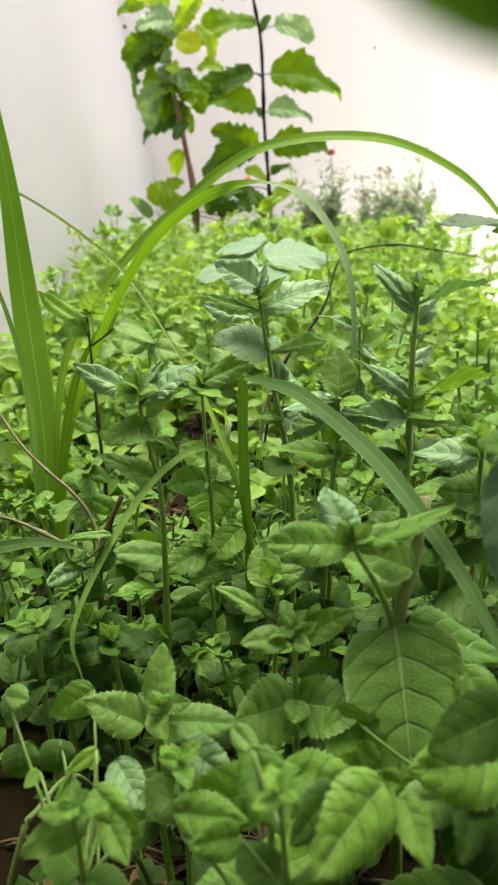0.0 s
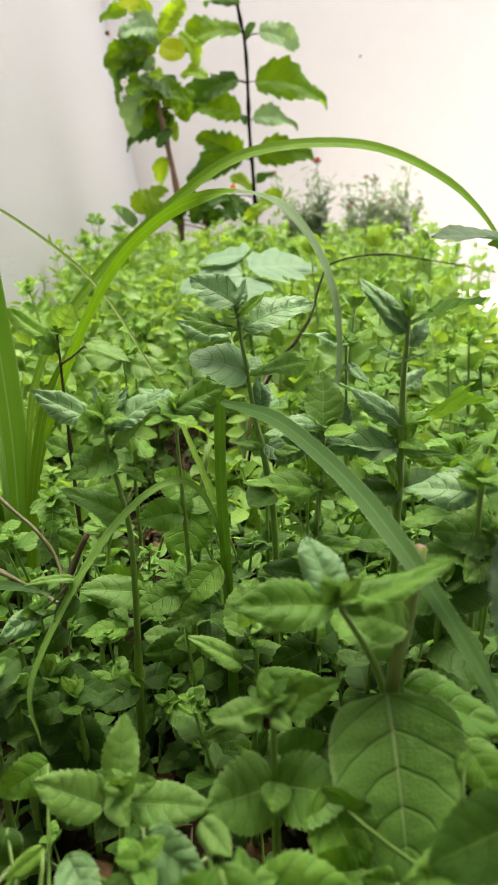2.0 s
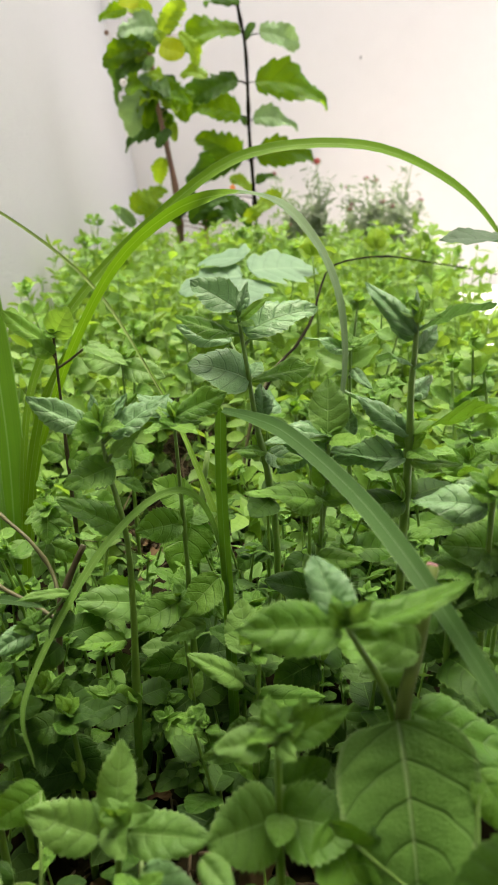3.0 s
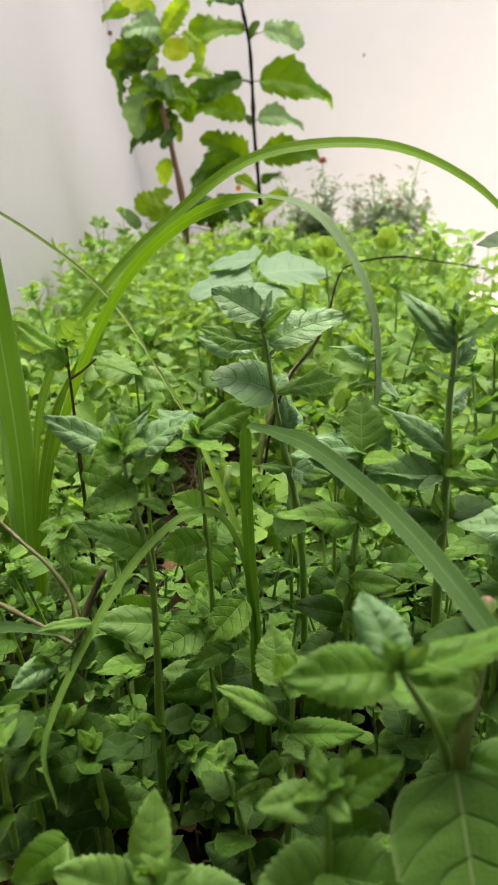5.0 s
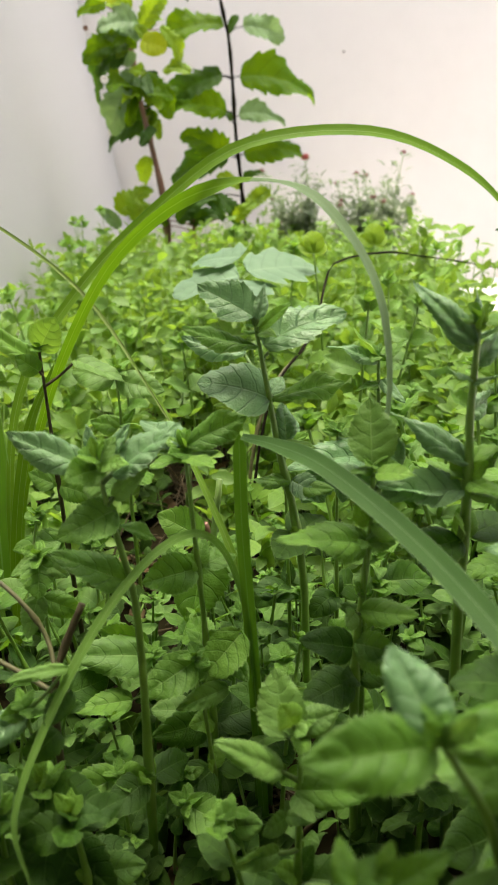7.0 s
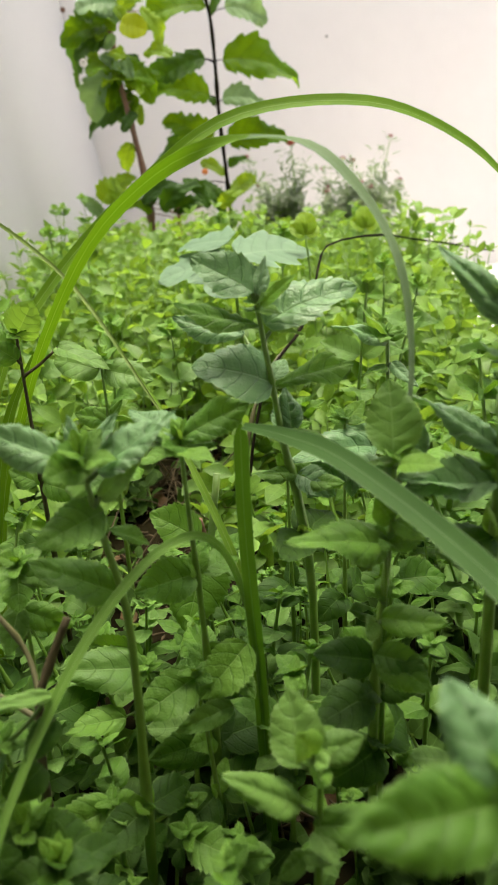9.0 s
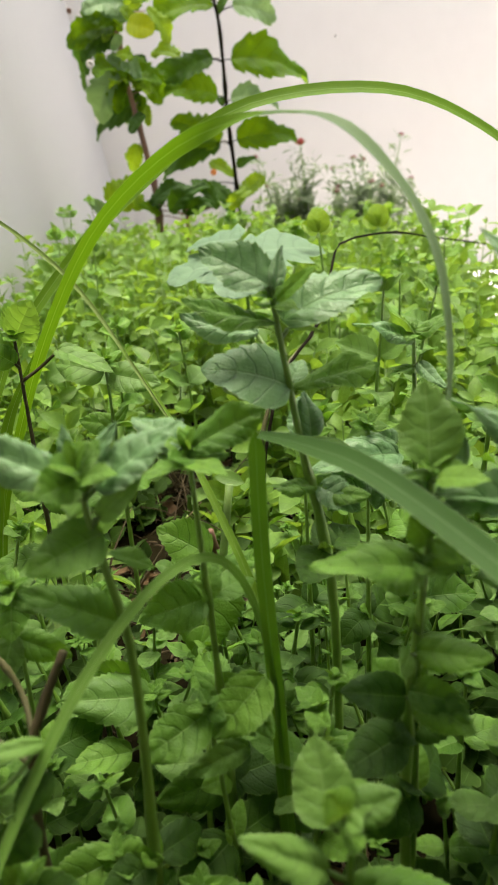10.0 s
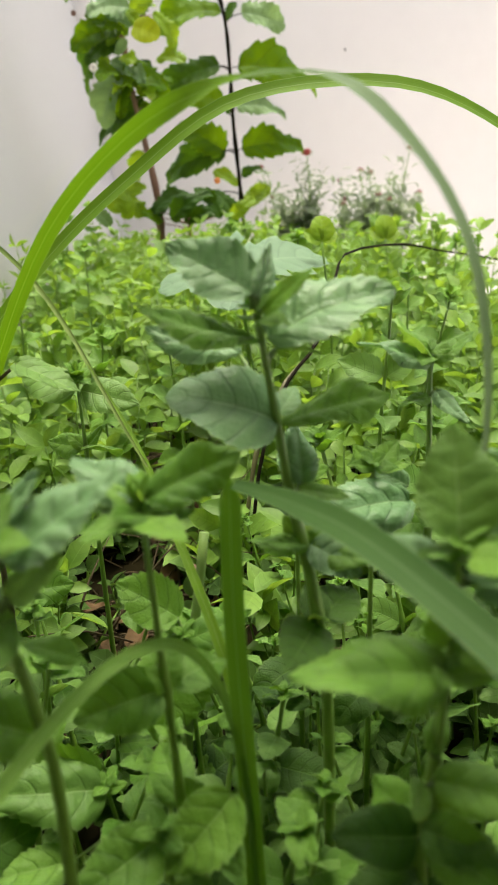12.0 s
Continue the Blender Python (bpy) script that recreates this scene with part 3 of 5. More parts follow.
LEAVES["m5"] = [
    ((-0.0337, 0.1910, 0.1047), (-0.0315, 0.1980, 0.1241), (-0.1, -1, 0.3), "pale", 0.8),
    ((-0.0386, 0.1910, 0.0991), (-0.0558, 0.1880, 0.1117), (0, -0.75, 1), "pale", 0.95),
    ((-0.0304, 0.1910, 0.1000), (-0.0076, 0.1840, 0.1042), (0, -0.75, 1), "pale", 0.78),
    ((-0.0347, 0.1900, 0.1047), (-0.0306, 0.1800, 0.1034), (0, -1, 0.7), "pale", 1.25),
    ((-0.0336, 0.1890, 0.1068), (-0.0356, 0.1860, 0.1134), (0, -1, 0.6), "young", 1.2),
    ((-0.0329, 0.1890, 0.1068), (-0.0289, 0.1860, 0.1126), (0, -1, 0.6), "pale", 1.2),
]
LEAVES["m6"] = [
    ((-0.105, 0.462, 0.203), (-0.094, 0.454, 0.22), (0.1, -1, 0.2), "young", 1.5),
    ((-0.106, 0.46, 0.197), (-0.134, 0.46, 0.216), (0, -0.4, 1), "young", 0.7),
    ((-0.105, 0.456, 0.192), (-0.115, 0.451, 0.201), (-0.4, -0.9, 0.4), "mint", 1.2),
    ((-0.088, 0.469, 0.195), (-0.062, 0.459, 0.185), (0, -0.7, 1), "pale", 0.8),
]
LEAVES["m7"] = [
    ((0.0051, 0.2570, 0.1116), (0.0039, 0.2680, 0.1276), (-0.2, -1, 0.35), "pale", 1.25),
    ((0.0098, 0.2560, 0.1154), (0.0210, 0.2580, 0.1193), (0.2, -1, 0.6), "pale", 1.1),
    ((0.0069, 0.2550, 0.1178), (0.0147, 0.2620, 0.1196), (0.1, -1, 0.5), "mint", 1.0),
    ((0.0075, 0.2540, 0.1185), (0.0046, 0.2500, 0.1281), (0, -1, 0.7), "young", 1.2),
    ((0.0081, 0.2530, 0.1180), (0.0107, 0.2480, 0.1197), (0, -1, 0.8), "pale", 1.2),
    ((0.0039, 0.2570, 0.0989), (-0.0145, 0.2520, 0.1152), (0, -0.9, 0.9), "pale", 0.62),
    ((0.0074, 0.2570, 0.0913), (0.0327, 0.2480, 0.0970), (0, -0.9, 0.9), "mint", 0.72),
    ((0.0077, 0.2560, 0.0908), (0.0112, 0.2460, 0.0903), (0, -1, 0.5), "pale", 0.9),
    ((0.0045, 0.2570, 0.0809), (-0.0032, 0.2500, 0.0821), (0, -1, 0.5), "pale", 1.0),
    ((0.0045, 0.2570, 0.0813), (0.0123, 0.2500, 0.0862), (0, -0.7, 1), "pale", 0.7),
    ((0.0010, 0.2500, 0.0743), (-0.0116, 0.2430, 0.0785), (0, -1, 0.7), "pale", 0.8),
]
LEAVES["m9"] = [
    ((0.03, 0.192, 0.165), (0.024, 0.202, 0.179), (-0.2, -1, 0.3), "dark", 1.0),
    ((0.029, 0.192, 0.163), (0.004, 0.184, 0.168), (0, -0.7, 1), "mint", 0.8),
    ((0.032, 0.191, 0.163), (0.062, 0.192, 0.173), (0, -0.45, 1), "mint", 0.7),
    ((0.03, 0.19, 0.165), (0.036, 0.188, 0.172), (0.2, -1, 0.6), "pale", 1),
    ((0.03, 0.19, 0.165), (0.026, 0.187, 0.172), (-0.2, -1, 0.6), "mint", 1),
]
LEAVES["m10"] = [
    ((0.0092, 0.1820, 0.1375), (-0.0039, 0.1780, 0.1383), (0, -1, 0.8), "pale", 1.05),
    ((0.0138, 0.1820, 0.1365), (0.0295, 0.1840, 0.1449), (0.1, -0.8, 0.9), "mint", 0.72),
    ((0.0113, 0.1820, 0.1358), (0.0099, 0.1880, 0.1459), (-0.1, -1, 0.4), "mint", 0.85),
    ((0.0124, 0.1810, 0.1373), (0.0197, 0.1860, 0.1460), (0.3, -1, 0.5), "young", 0.7),
    ((0.0120, 0.1800, 0.1374), (0.0156, 0.1740, 0.1388), (0, -0.9, 0.8), "pale", 1.2),
    ((0.0119, 0.1820, 0.1126), (-0.0058, 0.1720, 0.1157), (-0.1, -1, 0.75), "pale", 1.45),
    ((0.0126, 0.1820, 0.1130), (0.0308, 0.1740, 0.1160), (0.1, -1, 0.75), "mint", 1.3),
    ((0.0125, 0.1800, 0.1155), (0.0113, 0.1720, 0.1139), (0, -1, 0.5), "mint", 1.5),
    ((0.0131, 0.1860, 0.1187), (0.0271, 0.1900, 0.1209), (0.1, -1, 0.6), "shaded", 1.1),
]
LEAVES["k"] = [
    ((-0.02, 0.375, 0.117), (-0.027, 0.36, 0.091), (0, -1, 0.25), "mint", 1.3),
    ((-0.02, 0.375, 0.116), (0.002, 0.377, 0.123), (0, -0.7, 1), "mint", 1),
    ((-0.021, 0.378, 0.123), (-0.04, 0.382, 0.135), (0, -0.7, 1), "mint", 1),
]
LEAVES["u"] = [
    ((-0.0474, 0.3600, 0.0740), (-0.0784, 0.3480, 0.0845), (0, -1, 0.9), "pale", 0.95),
    ((-0.0495, 0.3620, 0.0766), (-0.0713, 0.3660, 0.0850), (0, -1, 0.6), "mint", 0.9),
    ((-0.0561, 0.3450, 0.0624), (-0.0799, 0.3360, 0.0664), (0, -0.8, 1), "mint", 0.7),
]
LEAVES["de"] = [
    ((-0.0238, 0.3120, 0.1034), (-0.0438, 0.3020, 0.0960), (0, -1, 0.7), "mint", 0.95),
    ((-0.0056, 0.3120, 0.1144), (-0.0217, 0.3040, 0.0995), (0, -1, 0.6), "mint", 0.95),
    ((-0.0122, 0.3050, 0.0949), (-0.0307, 0.2980, 0.0933), (0, -0.9, 0.9), "pale", 0.62),
    ((-0.0106, 0.3120, 0.1039), (-0.0045, 0.3040, 0.0986), (0, -1, 0.5), "mint", 1.0),
]
LEAVES["f"] = [
    ((-0.0560, 0.3000, 0.0627), (-0.0771, 0.2900, 0.0606), (0, -1, 0.8), "mint", 1.0),
    ((-0.0566, 0.3000, 0.0627), (-0.0429, 0.2940, 0.0662), (0, -1, 0.8), "mint", 1.2),
    ((-0.0556, 0.3020, 0.0580), (-0.0694, 0.2960, 0.0499), (0, -1, 0.5), "shaded", 1.0),
]
LEAVES["g"] = [
    ((-0.0310, 0.2920, 0.0542), (-0.0140, 0.2840, 0.0503), (0, -1, 0.8), "mint", 1.0),
    ((-0.0144, 0.2900, 0.0434), (-0.0027, 0.2840, 0.0507), (0, -1, 0.8), "pale", 0.9),
    ((-0.0139, 0.2900, 0.0424), (-0.0107, 0.2840, 0.0398), (0, -1, 0.5), "pale", 0.8),
]
LEAVES["p"] = [
    ((0.022, 0.409, 0.157), (0.026, 0.42, 0.174), (0, -1, 0.3), "dark", 1.1),
    ((0.022, 0.408, 0.156), (0.032, 0.401, 0.164), (0, -0.8, 0.9), "mint", 1),
]
LEAVES["q"] = [
    ((0.0446, 0.3850, 0.1678), (0.0391, 0.3890, 0.1741), (-0.2, -0.8, 0.7), "young", 1.1),
    ((0.0455, 0.3850, 0.1677), (0.0537, 0.3910, 0.1747), (0.2, -0.9, 0.6), "young", 1.1),
    ((0.0455, 0.3850, 0.1665), (0.0568, 0.3870, 0.1685), (0, -0.7, 1), "young", 0.9),
    ((0.0550, 0.3810, 0.1572), (0.0209, 0.3650, 0.1636), (0, -0.85, 0.9), "dark", 0.8),
    ((0.0430, 0.3790, 0.1566), (0.0258, 0.3690, 0.1429), (0, -1, 0.6), "dark", 1.0),
    ((0.0457, 0.3810, 0.1533), (0.0447, 0.3730, 0.1392), (0.2, -1, 0.5), "dark", 0.8),
    ((0.0572, 0.3890, 0.1593), (0.0472, 0.3970, 0.1641), (0, -0.9, 0.7), "dark", 0.9),
]
LEAVES["m8"] = [
    ((0.067, 0.4, 0.198), (0.055, 0.4, 0.212), (0, 0.3, 1), "young", 0.9),
    ((0.068, 0.4, 0.198), (0.081, 0.403, 0.207), (0, -0.4, 1), "mint", 0.9),
    ((0.066, 0.4, 0.197), (0.045, 0.397, 0.209), (0, -0.6, 1), "dark", 0.8),
    ((0.068, 0.397, 0.189), (0.076, 0.389, 0.179), (0.3, -1, 0.3), "dark", 0.9),
    ((0.066, 0.397, 0.187), (0.055, 0.392, 0.187), (0, -0.6, 1), "mint", 0.9),
]
LEAVES["gl"] = [
    ((0.1271, 0.3229, 0.2506), (0.0922, 0.3250, 0.2571), (0, -0.3, 1), "shade", 0.8),
]
LEAVES["v"] = [
    ((0.0380, 0.2940, 0.1560), (0.0096, 0.2840, 0.1673), (0, -0.7, 1), "mint", 0.85),
    ((0.0353, 0.2940, 0.1372), (0.0401, 0.3000, 0.1426), (0.3, -1, 0.3), "mint", 1.0),
    ((0.0357, 0.2920, 0.1323), (0.0526, 0.2820, 0.1339), (0, -0.9, 0.8), "mint", 0.95),
    ((0.0340, 0.2920, 0.1313), (0.0289, 0.2840, 0.1314), (0, -1, 0.4), "pale", 1.2),
    ((0.0342, 0.2940, 0.1177), (0.0469, 0.2840, 0.1196), (0, -0.9, 0.8), "mint", 0.9),
    ((0.0331, 0.2940, 0.1158), (0.0163, 0.2860, 0.1258), (0, -0.9, 0.8), "shaded", 0.9),
]
LEAVES["l1"] = [
    ((-0.0828, 0.3300, 0.1417), (-0.0920, 0.3240, 0.1392), (0, -0.9, 0.7), "pale", 0.9),
    ((-0.0820, 0.3300, 0.1417), (-0.0720, 0.3240, 0.1369), (0.1, -0.9, 0.7), "pale", 0.9),
    ((-0.0824, 0.3300, 0.1431), (-0.0818, 0.3200, 0.1309), (0, -0.9, 0.8), "mint", 1.1),
    ((-0.0824, 0.3300, 0.1426), (-0.0824, 0.3360, 0.1468), (0, -1, 0.4), "young", 1.0),
    ((-0.0824, 0.3300, 0.1426), (-0.0752, 0.3360, 0.1459), (0, -1, 0.5), "pale", 0.9),
    ((-0.0849, 0.3300, 0.1262), (-0.0884, 0.3200, 0.1143), (0, -1, 0.6), "pale", 0.9),
    ((-0.0835, 0.3300, 0.1247), (-0.0676, 0.3260, 0.1188), (0.1, -1, 0.6), "mint", 1.0),
]
LEAVES["l2"] = [
    ((-0.0753, 0.2680, 0.1196), (-0.0879, 0.2580, 0.1161), (-0.1, -1, 0.7), "dark", 1.0),
    ((-0.0613, 0.2720, 0.1317), (-0.0779, 0.2640, 0.1348), (0, -0.8, 1), "pale", 0.5),
    ((-0.0665, 0.2700, 0.1101), (-0.0767, 0.2620, 0.1042), (0, -1, 0.5), "shaded", 1.0),
    ((-0.0615, 0.2720, 0.1239), (-0.0681, 0.2640, 0.1173), (0, -1, 0.5), "shaded", 1.0),
]
LEAVES["r1"] = [
    ((0.106, 0.274, 0.163), (0.086, 0.276, 0.168), (0, -0.35, 1), "dark", 0.9),
    ((0.105, 0.274, 0.164), (0.103, 0.279, 0.172), (0, -1, 0.4), "dark", 0.8),
    ((0.106, 0.274, 0.162), (0.091, 0.263, 0.159), (0, -0.8, 1), "mint", 1),
]
LEAVES["r2"] = [
    ((0.1, 0.257, 0.15), (0.077, 0.255, 0.153), (0, -1, 0.7), "mint", 1.2),
    ((0.101, 0.257, 0.149), (0.084, 0.244, 0.139), (-0.2, -1, 0.6), "mint", 1.1),
]
LEAVES["n1"] = [
    ((-0.0282, 0.1650, 0.1028), (-0.0335, 0.1580, 0.0941), (0, -1, 0.5), "pale", 1.05),
    ((-0.0238, 0.1740, 0.1057), (-0.0089, 0.1640, 0.0986), (0, -1, 0.6), "dark", 1.0),
    ((-0.0442, 0.1700, 0.1041), (-0.0356, 0.1600, 0.0957), (0, -1, 0.5), "dark", 1.0),
    ((-0.0216, 0.1720, 0.0961), (-0.0190, 0.1680, 0.0937), (0, -1, 0.5), "pale", 0.8),
]
LEAVES["n2"] = [
    ((-0.0466, 0.1520, 0.1111), (-0.0338, 0.1420, 0.1041), (0.1, -1, 0.6), "mint", 0.95),
    ((-0.0434, 0.1480, 0.1057), (-0.0358, 0.1380, 0.1000), (0, -1, 0.5), "mint", 0.9),
    ((-0.0454, 0.1380, 0.1154), (-0.0584, 0.1280, 0.1158), (0, -1, 0.8), "pale", 0.9),
    ((-0.0479, 0.1650, 0.1128), (-0.0564, 0.1600, 0.1087), (0, -1, 0.6), "young", 0.75),
    ((-0.0550, 0.1620, 0.1066), (-0.0614, 0.1560, 0.0980), (0, -1, 0.4), "young", 0.45),
    ((-0.0653, 0.1850, 0.0994), (-0.0675, 0.1780, 0.0895), (0, -1, 0.5), "shaded", 1.3),
    ((-0.0779, 0.1850, 0.0983), (-0.0790, 0.1780, 0.0879), (0, -1, 0.5), "shaded", 1.3),
    ((-0.0579, 0.2050, 0.1032), (-0.0707, 0.1960, 0.0996), (0, -1, 0.6), "mint", 1.1),
    ((-0.0831, 0.1900, 0.1130), (-0.0741, 0.1860, 0.1146), (0, -1, 0.7), "pale", 1.2),
    ((-0.0679, 0.1700, 0.1008), (-0.0719, 0.1660, 0.0988), (0, -1, 0.7), "mint", 1.3),
]
LEAVES["n3"] = [
    ((0.0302, 0.1320, 0.1297), (0.0109, 0.1160, 0.1205), (0, -1, 0.6), "mint", 1.25),
    ((0.0205, 0.1420, 0.1186), (0.0074, 0.1320, 0.1114), (0, -1, 0.5), "shaded", 1.0),
    ((-0.0020, 0.1360, 0.1377), (0.0047, 0.1240, 0.1233), (0, -1, 0.6), "mint", 1.05),
    ((-0.0079, 0.1650, 0.1189), (-0.0003, 0.1580, 0.1154), (0, -1, 0.7), "pale", 0.9),
    ((0.0351, 0.1340, 0.1222), (0.0393, 0.1220, 0.1143), (0, -1, 0.5), "mint", 0.9),
    ((-0.0234, 0.1440, 0.1098), (-0.0050, 0.1340, 0.1176), (0, -1, 0.8), "mint", 0.8),
    ((-0.0056, 0.1300, 0.1164), (-0.0165, 0.1220, 0.1217), (0, -1, 0.8), "mint", 1.0),
]
LEAVES["n4"] = [
    ((0.0241, 0.1760, 0.1171), (0.0354, 0.1660, 0.0938), (-0.2, -1, 0.5), "mint", 0.8),
    ((0.0336, 0.1660, 0.0987), (0.0143, 0.1600, 0.1051), (0, -1, 0.7), "mint", 0.95),
    ((0.0654, 0.1500, 0.1174), (0.0401, 0.1400, 0.1232), (0, -1, 0.8), "mint", 1.15),
    ((0.0650, 0.1550, 0.1274), (0.0498, 0.1500, 0.1270), (0, -1, 0.8), "mint", 0.8),
    ((0.0561, 0.1500, 0.1050), (0.0373, 0.1420, 0.1122), (0, -1, 0.7), "pale", 0.9),
    ((0.0589, 0.1450, 0.1125), (0.0500, 0.1320, 0.1031), (0, -1, 0.5), "shaded", 1.0),
    ((0.0643, 0.1820, 0.1243), (0.0727, 0.1720, 0.1135), (0.2, -1, 0.5), "mint", 1.0),
    ((0.0409, 0.1600, 0.1008), (0.0320, 0.1560, 0.1075), (0, -1, 0.8), "mint", 1.0),
]

# upright shoots in the middle of the bed
mint([(0.0215, 0.351, 0), (0.0231, 0.3500, 0.0993), (0.0200, 0.3500, 0.1422), (0.0147, 0.3500, 0.1711), (0.0120, 0.3500, 0.1904), (0.0095, 0.3500, 0.2091), (0.0078, 0.3500, 0.2215)],
     [(0.30, 60, 0.022, 0, 0, "shaded"), (0.42, 150, 0.02, 5, -5)],
     seed=1, face=(0, -0.9, 1), r=0.0017, label="tall mint shoot with blue-green wrinkled top leaves", leaves=LEAVES["m1"], top=False)
mint([(0.0715, 0.300, 0), (0.0721, 0.2970, 0.1325), (0.0730, 0.2970, 0.1603), (0.0733, 0.2970, 0.1819), (0.0732, 0.2970, 0.2003), (0.0741, 0.2970, 0.2158), (0.0744, 0.2970, 0.2286)],
     [(0.28, 20, 0.024, 5, 0, "shaded"), (0.45, 110, 0.022, 10, 0)],
     seed=2, face=(0, -0.7, 1), r=0.0018, label="tall mint shoot with folded blue-green top leaves", leaves=LEAVES["m2"], top=False)
mint([(0.034, 0.300, 0), (0.0338, 0.2960, 0.0909), (0.0351, 0.2960, 0.1162), (0.0376, 0.2960, 0.1395), (0.0402, 0.2960, 0.1630), (0.0408, 0.2960, 0.1818)],
     [(0.25, 30, 0.022, 0, 5, "shaded"), (0.4, 120, 0.02, 10, 0)],
     seed=3, face=(0, -1, 0.7), leaves=LEAVES["m3"], top=False)
mint([(-0.0475, 0.300, 0), (-0.0442, 0.2980, 0.0679), (-0.0424, 0.2980, 0.1078), (-0.0422, 0.2980, 0.1397), (-0.0451, 0.2980, 0.1599), (-0.0474, 0.2980, 0.1722), (-0.0489, 0.2980, 0.1878)],
     [(0.16, 40, 0.022, 0, -8, "shaded")],
     seed=4, r=0.0017, face=(0, -0.8, 1), leaves=LEAVES["m4"], label="tall mint shoot with wrinkled grey-green leaves spread wide")
mint([(-0.020, 0.328, 0), (-0.020, 0.326, 0.09), (-0.022, 0.323, 0.182)],
     [(0.35, 20, 0.026, 0, 0, "shaded"), (0.55, 110, 0.024, 0, 5), (0.75, 30, 0.022, 10, 5)], seed=40, face=(0, -0.8, 1), leaves=LEAVES["m4b"])
mint([(-0.034, 0.196, 0.0), (-0.037, 0.197, 0.06), (-0.032, 0.190, 0.107)],
     [(0.45, 30, 0.022, 0, 0, "shaded")], seed=5, key="pale", face=(0, -1, 0.9), top=False, label="short pale mint shoot with four spread leaves", leaves=LEAVES["m5"])
mint([(-0.104, 0.463, 0), (-0.105, 0.462, 0.1), (-0.105, 0.461, 0.203)],
     [(0.45, 20, 0.03, 0, 5), (0.62, 150, 0.024, 15, -10)],
     seed=6, stem=STEM_PURPLE, face=(0, -0.8, 1), label="mint shoot with dark purple stem and lime top leaf", leaves=LEAVES["m6"], top=False)
mint([(0.006, 0.262, 0), (0.007, 0.257, 0.05), (0.010, 0.2575, 0.111)],
     [(0.35, 30, 0.024, 0, 5, "shaded"), (0.55, 170, 0.024, 0, 5, "shaded")], seed=7, face=(0, -0.9, 0.9), leaves=LEAVES["m7"], top=False)
mint([(0.068, 0.402, 0), (0.068, 0.401, 0.1), (0.067, 0.400, 0.200)],
     [(0.40, 10, 0.028, 0, 5), (0.55, 100, 0.026, 5, 0), (0.70, 15, 0.024, 0, 10)],
     seed=8, face=(0, -0.6, 1), leaves=LEAVES["m8"], top=False)
mint([(0.052, 0.200, 0), (0.047, 0.196, 0.12), (0.030, 0.192, 0.166)],
     [(0.45, 60, 0.026, 0, 0, "shaded")], seed=9, face=(0, -0.9, 1), leaves=LEAVES["m9"], top=False, label="leaning mint shoot with broad dull green top leaves")
mint([(0.012, 0.180, 0), (0.012, 0.182, 0.08), (0.012, 0.182, 0.140)],
     [(0.35, 100, 0.024, 0, 0, "shaded")], seed=10, face=(0, -1, 0.8), leaves=LEAVES["m10"], top=False)
mint([(0.092, 0.258, 0), (0.092, 0.256, 0.1), (0.092, 0.255, 0.172)],
     [(0.5, 60, 0.03, 0, 0), (0.8, 10, 0.028, 5, 5), (0.97, 170, 0.026, 10, 15, "dark")],
     seed=11, face=(0, -0.7, 1))
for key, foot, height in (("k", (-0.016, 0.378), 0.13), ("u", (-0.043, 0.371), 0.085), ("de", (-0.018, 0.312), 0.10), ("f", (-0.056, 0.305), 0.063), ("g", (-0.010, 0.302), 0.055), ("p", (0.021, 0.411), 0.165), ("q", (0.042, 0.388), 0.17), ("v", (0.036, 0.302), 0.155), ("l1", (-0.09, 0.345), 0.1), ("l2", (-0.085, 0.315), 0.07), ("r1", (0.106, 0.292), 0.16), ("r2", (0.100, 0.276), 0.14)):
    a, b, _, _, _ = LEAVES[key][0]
    mint([(foot[0], foot[1], 0), ((foot[0] + a[0]) / 2, (foot[1] + a[1]) / 2, a[2] * 0.55), a], [(0.45, 40, 0.024, 0, 0, "shaded")], seed=60 + len(key) + int(1000 * height), face=(0, -0.8, 1), leaves=LEAVES[key], top=False, r=0.0012, label="leafy mint shoot with broad toothed leaves")

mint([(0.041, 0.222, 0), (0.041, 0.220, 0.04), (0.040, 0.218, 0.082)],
     [(0.4, 30, 0.028, -5, 0, "shaded"), (0.7, 120, 0.026, 0, -5, "shaded"), (0.97, 20, 0.022, 10, 5, "shaded")], seed=31, face=(0, -0.8, 1), top=False, r=0.0012, axils=False, label="low mint shoot with broad dull leaves")

# ---- the large hanging leaf on a cut stem ----
plant = new("mint_plant")
plant.location = (0.052, 0.198, 0)
tagged(plant, "thick cut-back mint stem with one large drooping leaf", "mint plant", GROUP_MINT)
child("stem", stem_mesh("stem", [(0.0, 0.004, 0), (-0.004, -0.002, 0.07), (-0.006, -0.007, 0.132), (0.0, 0.002, 0.150), (0.006, 0.012, 0.170)], 0.0021, 0.0020, STEM_OLIVE, 10, 20), plant)
child("cut_face", stem_mesh("cut_face", [(0.006, 0.012, 0.1698), (0.0062, 0.0122, 0.1706)], 0.0017, 0.0015, PETAL_DUSK, 10, 2), plant, None, "pale pinkish cut end")
child("leaf", leaf_mesh("large_leaf", MINT_LARGE, leaf_shape(random.Random(2), n=48, m=8, width=0.76, teeth=14, bite=0.02, droop=0.15, fold=0.12, quilt=0.012, base=0.26, tip=0.6, wave=0.04)), plant,
      leaf_pose((-0.0075, -0.0090, 0.1360), -79.7, -60.6, 0.0491, (-0.1, -1, 0.5), 0), "large ovate leaf with a pale midrib")
child("leaf", FINE["mint"][2], plant, leaf_pose((-0.002, -0.004, 0.134), 350, -25, 0.034, (0.1, -0.8, 1)))
